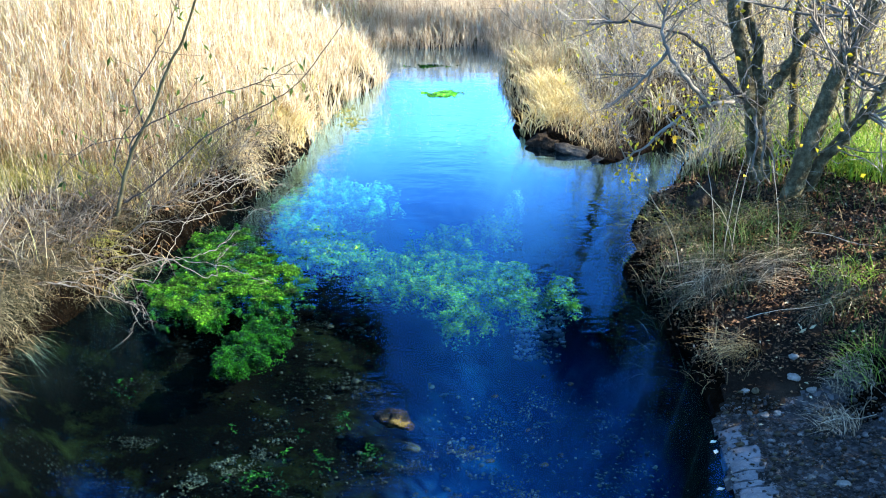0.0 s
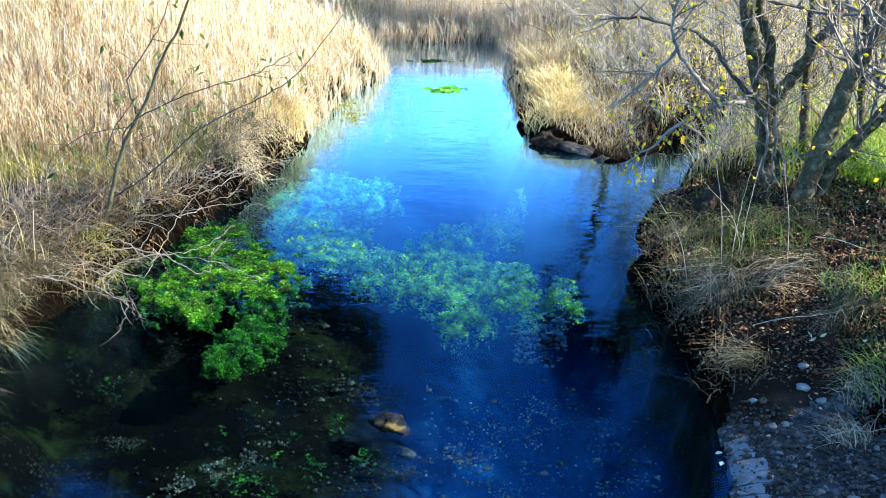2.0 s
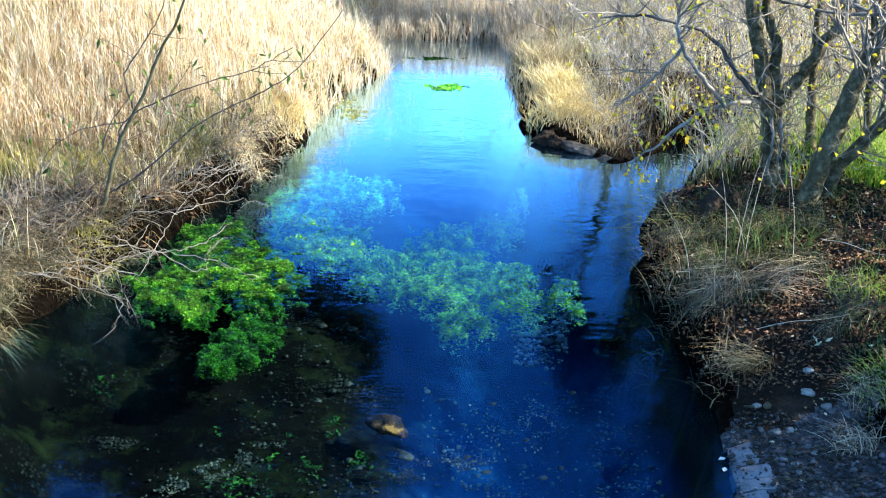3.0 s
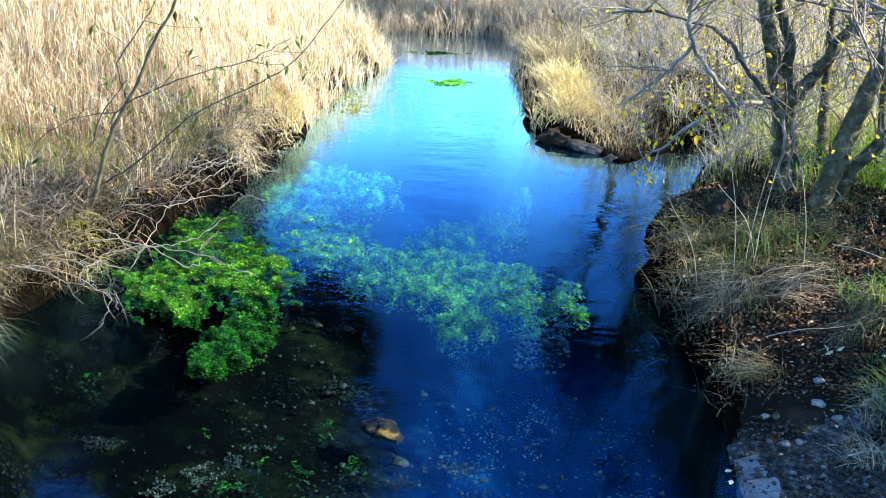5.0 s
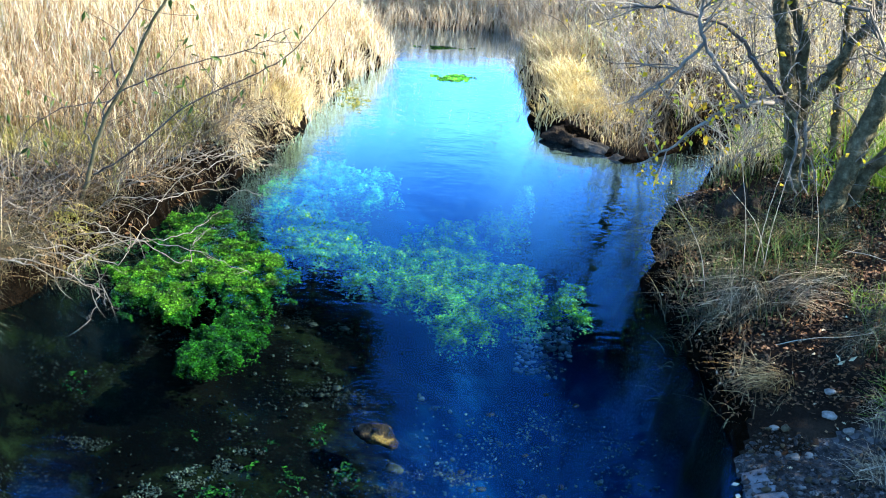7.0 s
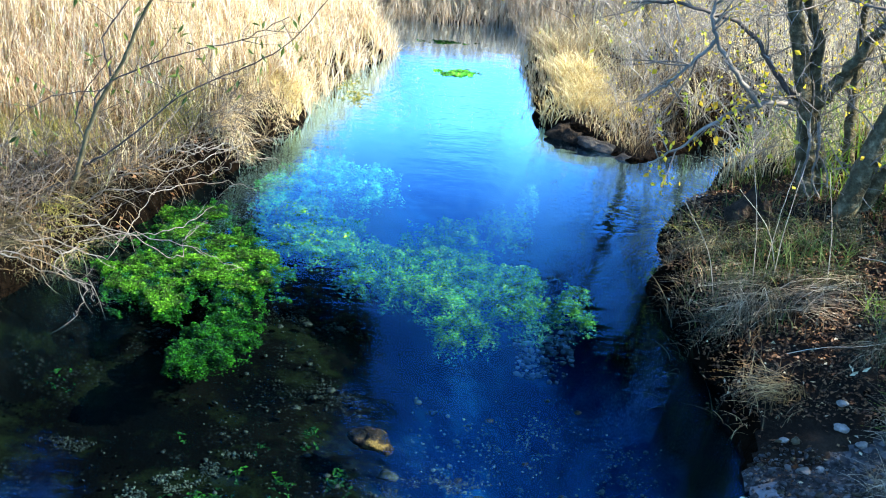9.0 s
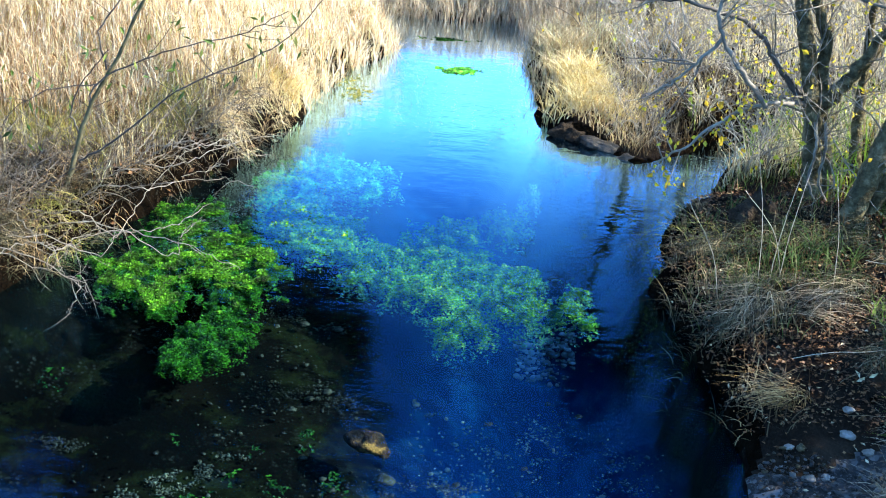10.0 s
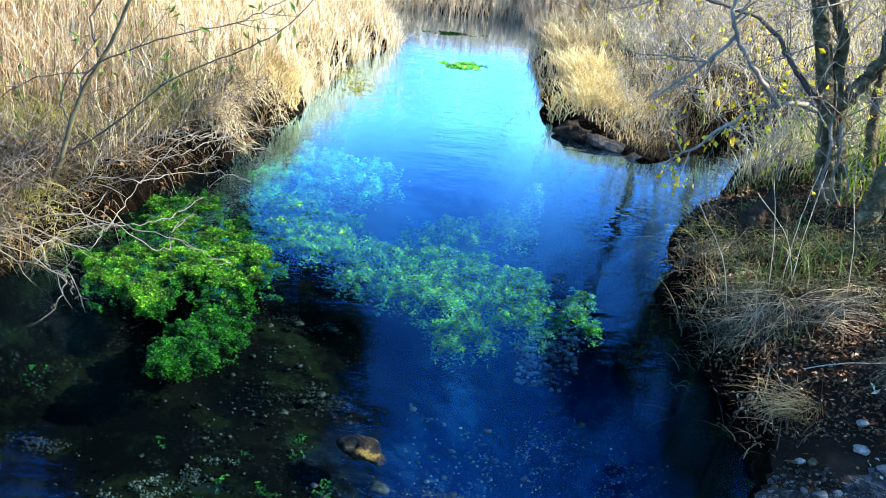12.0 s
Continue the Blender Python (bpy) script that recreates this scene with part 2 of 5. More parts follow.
def bed_material():
    """Stream bed: dark mud with algae and patches of grit in the shallows, deep water's blue painted in by depth."""
    m, nt, p, out = nodes_of("stream_bed")
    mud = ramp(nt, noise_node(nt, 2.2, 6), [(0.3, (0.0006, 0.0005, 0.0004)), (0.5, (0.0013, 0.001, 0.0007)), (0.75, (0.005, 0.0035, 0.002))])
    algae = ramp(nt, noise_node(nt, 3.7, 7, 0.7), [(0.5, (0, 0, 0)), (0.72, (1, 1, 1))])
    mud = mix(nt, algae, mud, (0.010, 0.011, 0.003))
    peb = nt.nodes.new("ShaderNodeTexVoronoi")
    peb.inputs["Scale"].default_value = 46
    peb.inputs["Randomness"].default_value = 1.0
    tc = nt.nodes.new("ShaderNodeTexCoord")
    nt.links.new(tc.outputs["Object"], peb.inputs["Vector"])
    grains = ramp(nt, peb.outputs["Distance"], [(0.10, (1, 1, 1)), (0.55, (0, 0, 0))])
    tone = ramp(nt, peb.outputs["Color"], [(0.35, (0.0, 0.0, 0.0)), (0.8, (1, 1, 1))])
    where = ramp(nt, noise_node(nt, 1.9, 8, 0.75), [(0.50, (0, 0, 0)), (0.66, (1, 1, 1))])
    g = mix(nt, 1.0, mix(nt, 1.0, grains, tone, 'MULTIPLY'), where, 'MULTIPLY')
    shallow = mix(nt, g, mud, (0.035, 0.031, 0.022))
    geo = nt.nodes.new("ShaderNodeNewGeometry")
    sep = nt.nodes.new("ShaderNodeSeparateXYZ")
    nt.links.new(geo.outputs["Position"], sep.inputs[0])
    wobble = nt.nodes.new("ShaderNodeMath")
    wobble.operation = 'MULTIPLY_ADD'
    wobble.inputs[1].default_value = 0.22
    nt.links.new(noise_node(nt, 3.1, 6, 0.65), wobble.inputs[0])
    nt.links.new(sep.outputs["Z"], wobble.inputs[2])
    # The lower the bed, the more of the water's blue is in its colour.
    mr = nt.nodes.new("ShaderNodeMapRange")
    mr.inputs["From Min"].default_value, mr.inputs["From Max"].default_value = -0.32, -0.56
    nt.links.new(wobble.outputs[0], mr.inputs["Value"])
    deep_blue = ramp(nt, noise_node(nt, 2.6, 8, 0.72), [(0.3, (0.0, 0.005, 0.024)), (0.5, (0.0004, 0.016, 0.057)), (0.64, (0.002, 0.038, 0.095))])
    deep_blue = mix(nt, ramp(nt, noise_node(nt, 11, 5, 0.7), [(0.52, (0, 0, 0)), (0.75, (0.6, 0.6, 0.6))]), deep_blue, (0.004, 0.05, 0.10))
    deep_blue = mix(nt, mix(nt, 1.0, g, (0.45, 0.45, 0.45), 'MULTIPLY'), deep_blue, (0.03, 0.11, 0.17))
    col = mix(nt, mr.outputs[0], shallow, deep_blue)
    nt.links.new(col, p.inputs["Base Color"])
    p.inputs["Roughness"].default_value = 0.9
    p.inputs["Specular IOR Level"].default_value = 0.02
    bump(nt, peb.outputs["Distance"], p, 0.25, 0.008)
    return m


def gravel_material():
    m, nt, p, out = nodes_of("wet_gravel")
    v = nt.nodes.new("ShaderNodeTexVoronoi")
    v.inputs["Scale"].default_value = 38
    tc = nt.nodes.new("ShaderNodeTexCoord")
    nt.links.new(tc.outputs["Object"], v.inputs["Vector"])
    col = ramp(nt, noise_node(nt, 6, 5), [(0.3, (0.012, 0.012, 0.012)), (0.7, (0.042, 0.039, 0.037))])
    col = mix(nt, ramp(nt, v.outputs["Color"], [(0.62, (0, 0, 0)), (0.9, (0.8, 0.8, 0.8))]), col, (0.13, 0.127, 0.125))
    nt.links.new(col, p.inputs["Base Color"])
    p.inputs["Roughness"].default_value = 0.8
    p.inputs["Specular IOR Level"].default_value = 0.1
    bump(nt, v.outputs["Distance"], p, 0.8, 0.02)
    return m


def water_material():
    """Clear water: see-through body, sky gloss tinted blue and steepened by viewing angle, faint ripples."""
    m, nt, p, out = nodes_of("clear_water")
    nt.nodes.remove(p)
    tr = nt.nodes.new("ShaderNodeBsdfTransparent")
    tr.inputs[0].default_value = (0.52, 0.76, 0.90, 1)
    gl = nt.nodes.new("ShaderNodeBsdfGlossy")
    gl.inputs["Roughness"].default_value = 0.008
    fr = nt.nodes.new("ShaderNodeLayerWeight")
    # The gloss colour adds blue to the mirrored sky where seen steeply.
    nt.links.new(ramp(nt, fr.outputs["Facing"], [(0.46, (0.10, 0.48, 1.0)), (0.57, (0.20, 0.60, 1.0)), (0.66, (0.48, 0.78, 1.0)), (0.74, (0.85, 0.92, 1.0))]), gl.inputs["Color"])
    tc = nt.nodes.new("ShaderNodeTexCoord")
    mp = nt.nodes.new("ShaderNodeMapping")
    mp.inputs["Scale"].default_value = (0.75, 1.7, 1.0)
    nt.links.new(tc.outputs["Object"], mp.inputs["Vector"])
    hs = []
    for sc, det in ((3.0, 3), (15.0, 1)):
        n = nt.nodes.new("ShaderNodeTexNoise")
        n.inputs["Scale"].default_value, n.inputs["Detail"].default_value = sc, det
        nt.links.new(mp.outputs[0], n.inputs["Vector"])
        hs.append(n.outputs[0])
    add = nt.nodes.new("ShaderNodeMath")
    add.operation = 'MULTIPLY_ADD'
    add.inputs[1].default_value = 0.26
    nt.links.new(hs[1], add.inputs[0])
    nt.links.new(hs[0], add.inputs[2])
    b = nt.nodes.new("ShaderNodeBump")
    b.inputs["Strength"].default_value, b.inputs["Distance"].default_value = 0.13, 0.03
    nt.links.new(add.outputs[0], b.inputs["Height"])
    nt.links.new(b.outputs[0], gl.inputs["Normal"])
    ms = nt.nodes.new("ShaderNodeMixShader")
    gain = nt.nodes.new("ShaderNodeMath")
    steep = nt.nodes.new("ShaderNodeMath")
    steep.operation = 'POWER'
    steep.inputs[1].default_value = 17.0
    nt.links.new(fr.outputs["Facing"], steep.inputs[0])
    gain.operation, gain.use_clamp = 'MULTIPLY_ADD', True
    gain.inputs[1].default_value, gain.inputs[2].default_value = 1286.0, 0.042
    nt.links.new(steep.outputs[0], gain.inputs[0])
    nt.links.new(gain.outputs[0], ms.inputs[0])
    nt.links.new(tr.outputs[0], ms.inputs[1])
    nt.links.new(gl.outputs[0], ms.inputs[2])
    nt.links.new(ms.outputs[0], out.inputs["Surface"])
    return m


M_SOIL, M_BED, M_GRAVEL, M_WATER = soil_material(), bed_material(), gravel_material(), water_material()

# ---- shape of the land ----
LEFT_BANK = [(-12, -2.6), (4, -2.5), (5.5, -2.62), (6.5, -2.58), (6.9, -2.62), (7.2, -2.44), (7.5, -2.27), (7.98, -2.02), (8.5, -1.83),
             (9.13, -1.5), (9.57, -1.37), (10.29, -1.17), (10.82, -1.08), (11.4, -0.93), (12.1, -0.6)]
BEND = [(-0.75, 12.5), (-5, 13.0), (-9, 14.2), (-9, 15.0), (-5, 13.9), (-0.6, 13.15), (0.5, 13.2)]
RIGHT_BANK = [(12.9, 0.68), (12.02, 0.54), (11.4, 0.62), (10.7, 0.66), (10.42, 0.74), (10.14, 1.02), (9.97, 1.3)]
INLET = [(1.75, 10.3), (2.3, 10.9), (3.2, 11.3), (3.3, 10.9), (2.5, 10.4), (2.05, 9.9)]
NEAR_BANK = [(9.45, 1.72), (9.1, 1.55), (8.6, 1.35), (7.9, 1.27), (7.26, 1.34), (6.76, 1.42), (6.3, 1.48), (5, 1.46), (-12, 1.6)]
SHORE = np.array([(x, y) for y, x in LEFT_BANK] + BEND + [(x, y) for y, x in RIGHT_BANK] + INLET + [(x, y) for y, x in NEAR_BANK])
RNG = np.random.default_rng(7)
LATTICE = RNG.random((256, 256))


def vnoise(x, y, s=1.0):
    """Smooth value noise between -1 and 1."""
    x, y = np.asarray(x) * s + 500.0, np.asarray(y) * s + 500.0
    i, j = np.floor(x).astype(int), np.floor(y).astype(int)
    u, v = x - i, y - j
    u, v = u * u * (3 - 2 * u), v * v * (3 - 2 * v)
    at = lambda a, b: LATTICE[a % 256, b % 256]
    return ((at(i, j) * (1 - u) + at(i + 1, j) * u) * (1 - v) + (at(i, j + 1) * (1 - u) + at(i + 1, j + 1) * u) * v) * 2 - 1


def shore_distance(x, y):
    """Metres from the waterline: positive on land, negative in the stream."""
    x, y = np.broadcast_arrays(np.asarray(x, float), np.asarray(y, float))
    best = np.full(x.shape, 1e9)
    inside = np.zeros(x.shape, bool)
    for (ax, ay), (bx, by) in zip(SHORE, np.roll(SHORE, -1, 0)):
        dx, dy = bx - ax, by - ay
        k = np.clip(((x - ax) * dx + (y - ay) * dy) / (dx * dx + dy * dy), 0, 1)
        best = np.minimum(best, np.hypot(x - ax - k * dx, y - ay - k * dy))
        if dy:
            inside ^= ((ay > y) != (by > y)) & (x < ax + (y - ay) / dy * dx)
    return np.where(inside, -best, best)


def bell(x, y, cx, cy, rx, ry):
    return np.exp(-((x - cx) / rx) ** 2 - ((y - cy) / ry) ** 2)


def land(x, y):
    """Height of the ground sheet."""
    x, y = np.asarray(x, float), np.asarray(y, float)
    d = shore_distance(x, y) + 0.06 * vnoise(x, y, 2.6) + 0.05 * vnoise(x, y, 5.3)
    up = 0.24 * (1 - np.exp(-np.maximum(d, 0) / 0.05)) + 0.22 * (1 - np.exp(-np.maximum(d, 0) / 1.2)) + 0.05 * vnoise(x, y, 1.1) * np.clip(d, 0, 1)
    flat = bell(x, y, 1.9, 5.6, 0.75, 0.75)
    up = up * (1 - 0.78 * np.clip(flat * 1.5, 0, 1)) + 0.012 * vnoise(x, y, 9) * np.clip(d * 3, 0, 1)
    up = up * (1 - 0.6 * np.clip((y - 11.2) / 1.5, 0, 1) * np.clip((2.2 - x) / 1.0, 0, 1))
    up = up * (1 - 0.4 * (x > 1.0) * np.clip((9.6 - y) / 0.5, 0, 1) * np.exp(-np.maximum(d, 0) / 0.25))
    up = up * (1 - 0.45 * np.clip((y - 9.7) / 0.4, 0, 1) * np.clip((1.9 - x) / 0.4, 0, 1) * (x > 0) * np.clip((12.6 - y) / 1.0, 0, 1))
    up = up + 0.05 * bell(x, y, 2.3, 8.4, 0.4, 0.3) * np.clip(d * 3, 0, 1)
    up = up + np.clip(d - 25, 0, 400) * 0.06
    up = up * (1 - 0.8 * np.clip(bell(x, y, 1.5, 10.15, 0.42, 0.4) * 1.4, 0, 1))
    channel = 1.1 * bell(x, y, 0.5, 6.6, 0.58, 2.6) + bell(x, y, 0.0, 10.3, 0.75, 1.7) + 0.55 * bell(x, y, -2.05, 5.7, 0.65, 0.95) + bell(x, y, 0.4, 3, 0.7, 3)
    deep = -0.55 * np.clip(-d, 0, 0.5) - 0.06 * np.clip(-d, 0, 2) + 0.03 * vnoise(x, y, 3) * np.clip(-d * 3, 0, 1)
    deep = deep - 1.2 * np.clip(-3.0 * d, 0, 0.42) * np.clip((x - 0.3) / 0.5, 0, 1) * np.clip((8.6 - y) / 1.0, 0, 1)
    deep = deep - 0.36 * np.clip(channel, 0, 1) * np.clip(-d * 2.2, 0, 1)
    return np.where(d > 0, up, np.minimum(deep, -0.004))


def np_mesh(name, verts, quads=None, tris=None, mats=(), index=None, smooth=False):
    """A mesh from arrays of vertices and faces."""
    me = bpy.data.meshes.new(name)
    parts, sizes = [], []
    for f, k in ((quads, 4), (tris, 3)):
        if f is not None and len(f):
            parts.append(np.asarray(f, np.int32).ravel())
            sizes.append(np.full(len(f), k, np.int32))
    loops, sizes = np.concatenate(parts), np.concatenate(sizes)
    me.vertices.add(len(verts))
    me.vertices.foreach_set("co", np.asarray(verts, np.float32).ravel())
    me.loops.add(len(loops))
    me.loops.foreach_set("vertex_index", loops)
    me.polygons.add(len(sizes))
    me.polygons.foreach_set("loop_start", np.concatenate(([0], np.cumsum(sizes)[:-1])).astype(np.int32))
    for m in mats:
        me.materials.append(m)
    if index is not None:
        me.polygons.foreach_set("material_index", np.asarray(index, np.int32))
    me.polygons.foreach_set("use_smooth", np.full(len(sizes), smooth))
    me.update(calc_edges=True)
    me.validate()
    return me


def axis(lo, hi, step, far_lo, far_hi):
    mid = list(np.arange(lo, hi, step))
    out, s = [], step
    v = hi
    while v < far_hi:
        out.append(v)
        s *= 1.35
        v += s
    low, s, v = [], step, lo - step
    while v > far_lo:
        low.append(v)
        s *= 1.35
        v -= s
    return np.array([far_lo] + low[::-1] + mid + out + [far_hi])


def build_ground():
    xs, ys = axis(-4.6, 4.6, 0.03, -900, 900), axis(4.6, 14.6, 0.035, -900, 1500)
    X, Y = np.meshgrid(xs, ys)
    Z = land(X, Y)
    n, m = len(xs), len(ys)
    idx = np.arange(n * m).reshape(m, n)
    quads = np.stack([idx[:-1, :-1], idx[:-1, 1:], idx[1:, 1:], idx[1:, :-1]], -1).reshape(-1, 4)
    V = np.stack([X, Y, Z], -1).reshape(-1, 3)
    mid = V[quads].mean(1)
    gravel = bell(mid[:, 0], mid[:, 1], 1.9, 5.55, 0.75, 0.8) + 0.25 * vnoise(mid[:, 0], mid[:, 1], 4) > 0.5
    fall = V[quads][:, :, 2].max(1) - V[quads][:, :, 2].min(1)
    # Steep faces and the near left bank take the peat with painted shade.
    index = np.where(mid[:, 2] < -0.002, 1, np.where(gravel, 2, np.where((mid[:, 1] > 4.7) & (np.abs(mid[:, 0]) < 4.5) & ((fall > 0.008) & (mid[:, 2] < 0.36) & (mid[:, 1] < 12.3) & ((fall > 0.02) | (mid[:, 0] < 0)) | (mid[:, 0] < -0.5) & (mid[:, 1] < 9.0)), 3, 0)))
    tagged(new("ground", np_mesh("ground", V, quads, None, (M_SOIL, M_BED, M_GRAVEL, M_PEAT_SHADE), index, True)),
           "dark soil banks with painted undercut shade, gravel edge and depth-tinted blue stream bed", "ground", kind="structure")
    xs, ys = np.linspace(-9, 4, 40), np.linspace(-11, 15, 60)
    X, Y = np.meshgrid(xs, ys)
    n, m = len(xs), len(ys)
    idx = np.arange(n * m).reshape(m, n)
    quads = np.stack([idx[:-1, :-1], idx[:-1, 1:], idx[1:, 1:], idx[1:, :-1]], -1).reshape(-1, 4)
    V = np.stack([X, Y, X * 0], -1).reshape(-1, 3)
    tagged(new("water", np_mesh("water", V, quads, None, (M_WATER,), None, True)),
           "clear blue stream water with soft sky reflections", "water", kind="structure")


build_ground()

# ---- builders ----
def blades(roots, height, azimuth, bend, width, segs=4, droop=0.0, sway=0.0):
    """Curved tapering ribbons, one for each root. Returns vertices and quads."""
    n = len(roots)
    s = np.linspace(0, 1, segs + 1)[None, :, None]
    h, b, w, dr = (np.broadcast_to(np.asarray(a, float), (n,))[:, None, None] for a in (height, bend, width, droop))
    az = np.asarray(azimuth)[:, None]
    out = np.stack([np.cos(az), np.sin(az), az * 0], -1)
    side = np.stack([-np.sin(az), np.cos(az), az * 0], -1)
    up = np.array([0, 0, 1.0])
    spine = roots[:, None, :] + out * (b * h * s ** 1.8) + up * (h * (s - dr * s ** 2.2))
    sw = np.broadcast_to(np.asarray(sway, float), (n,))[:, None, None]
    spine = spine + side * (sw * h * s ** 2)
    half = side * (w * 0.5 * np.clip(1.04 - s ** 1.6, 0.04, 1))
    V = np.stack([spine - half, spine + half], 2).reshape(-1, 3)
    k = segs + 1
    base = (np.arange(n) * k * 2)[:, None] + (np.arange(segs) * 2)[None, :]
    Q = np.stack([base, base + 1, base + 3, base + 2], -1).reshape(-1, 4)
    return V, Q


def leaves(at, along, normal, length, width, fold=0.18):
    """Pointed leaves of four vertices, folded along the midrib. Returns vertices and triangles."""
    n = len(at)
    along = along / np.linalg.norm(along, axis=1, keepdims=True)
    side = np.cross(along, normal)
    side /= np.linalg.norm(side, axis=1, keepdims=True) + 1e-9
    nor = np.cross(side, along)
    L, W = (np.broadcast_to(np.asarray(a, float), (n,))[:, None] for a in (length, width))
    mid = at + along * L * 0.45
    V = np.stack([at, mid - side * W * 0.5 + nor * W * fold, at + along * L, mid + side * W * 0.5 + nor * W * fold, mid - nor * W * 0.05], 1).reshape(-1, 3)
    b = (np.arange(n) * 5)[:, None]
    T = np.concatenate([b + np.array([[0, 4, 1]]), b + np.array([[4, 2, 1]]), b + np.array([[0, 3, 4]]), b + np.array([[4, 3, 2]])], 0)
    return V, T


def join(pieces):
    """Several (vertices, faces) into one."""
    Vs, Fs, o = [], [], 0
    for V, F in pieces:
        Vs.append(V)
        Fs.append(np.asarray(F) + o)
        o += len(V)
    return np.concatenate(Vs), np.concatenate(Fs)


def smooth_path(points, per=5, gnarl=0.0):
    """A rounded line through a few points, with a little crookedness."""
    p = np.asarray(points, float)
    p = np.vstack([2 * p[0] - p[1], p, 2 * p[-1] - p[-2]])
    out = []
    for i in range(1, len(p) - 2):
        for k in range(per):
            t = k / per
            a, b, c, d = p[i - 1:i + 3]
            out.append(0.5 * ((2 * b) + (c - a) * t + (2 * a - 5 * b + 4 * c - d) * t * t + (3 * b - a - 3 * c + d) * t ** 3))
    out.append(p[-2])
    out = np.array(out)
    if gnarl:
        out[1:-1] += RNG.normal(0, gnarl, (len(out) - 2, 3))
    return out


def tube(path, radii, sides=6, knots=0.0):
    """A tube along a line with a radius at each point."""
    path = np.asarray(path, float)
    n = len(path)
    radii = np.interp(np.linspace(0, 1, n), np.linspace(0, 1, len(radii)), radii)
    tan = np.gradient(path, axis=0)
    tan /= np.linalg.norm(tan, axis=1, keepdims=True) + 1e-9
    ref = np.array([0.31, 0.17, 0.93]) if abs(tan[0][2]) < 0.8 else np.array([0.93, 0.3, 0.1])
    a = np.cross(tan, ref)
    a /= np.linalg.norm(a, axis=1, keepdims=True) + 1e-9
    b = np.cross(tan, a)
    th = np.linspace(0, 2 * np.pi, sides, endpoint=False)
    r = radii[:, None] * (1 + (RNG.normal(0, knots, (n, sides)) if knots else 0))
    ring = a[:, None, :] * np.cos(th)[None, :, None] + b[:, None, :] * np.sin(th)[None, :, None]
    V = (path[:, None, :] + ring * r[:, :, None]).reshape(-1, 3)
    i = (np.arange(n - 1) * sides)[:, None]
    j = np.arange(sides)[None, :]
    j2 = (j + 1) % sides
    Q = np.stack([i + j, i + j2, i + sides + j2, i + sides + j], -1).reshape(-1, 4)
    return V, Q


def unit(v):
    return v / (np.linalg.norm(v) + 1e-9)


def sprout(start, way, length, radius, levels, out, tips, up=0.25, wild=0.35, every=0.09, sides=3, ratio=0.5):
    """A twig that wanders and forks; adds tubes to out and its tips to tips."""
    steps = max(4, int(length / 0.07))
    p, d = np.array(start, float), unit(np.array(way, float))
    line = [p.copy()]
    for k in range(steps):
        d = unit(d + RNG.normal(0, wild * 0.3, 3) + np.array([0, 0, up * 0.12]))
        p = p + d * length / steps
        line.append(p.copy())
    line = np.array(line)
    out.append(tube(line, [radius, radius * 0.75, radius * 0.3], sides))
    tips.append((line[-1], d))
    if levels <= 0:
        return
    count = max(2, int(length / every))
    for k in range(count):
        f = RNG.uniform(0.18, 0.97)
        q = line[int(f * steps)]
        dd = unit(line[min(int(f * steps) + 1, steps)] - line[max(int(f * steps) - 1, 0)])
        side = unit(RNG.normal(0, 1, 3))
        nd = unit(dd * RNG.uniform(0.4, 0.9) + side * 0.8 + np.array([0, 0, up * 0.5]))
        sprout(q, nd, length * ratio * RNG.uniform(0.5, 1.1) * (1.1 - 0.5 * f), radius * 0.5, levels - 1, out, tips, up, wild, every * 1.4, 3, ratio)


def part(name, data, material, parent, label="", smooth=True, tri=False, kind=""):
    """Links arrays of vertices and faces as one mesh object under a thing."""
    V, F = data
    V = np.asarray(V) - np.array(parent.matrix_world.translation)
    me = np_mesh(name, V, None if tri else F, F if tri else None, (material,), None, smooth)
    ob = new(name, me)
    ob.parent = parent
    return tagged(ob, label, kind=kind)


def thing(name, at, label, category, group="", kind=""):
    ob = new(name)
    ob.empty_display_size = 0.1
    ob.location = at
    bpy.context.view_layer.update()
    ob.matrix_world = Matrix.Translation(at)
    return tagged(ob, label, category, group, kind)


def single(name, data, material, label, category, group="", kind="", tri=False, smooth=False, at=(0, 0, 0)):
    """One mesh as a thing, with its origin at its foot."""
    V, F = data
    V = np.asarray(V) - np.asarray(at)
    ob = new(name, np_mesh(name, V, None if tri else F, F if tri else None, material if isinstance(material, tuple) else (material,), None, smooth))
    ob.location = at
    return tagged(ob, label, category, group, kind)


def scatter(n, x0, x1, y0, y1, keep):
    """n random places in a box where keep(x, y, distance from shore) holds, on the ground."""
    x, y = RNG.uniform(x0, x1, n), RNG.uniform(y0, y1, n)
    d = shore_distance(x, y)
    k = keep(x, y, d)
    x, y = x[k], y[k]
    return np.stack([x, y, land(x, y)], -1), d[k]


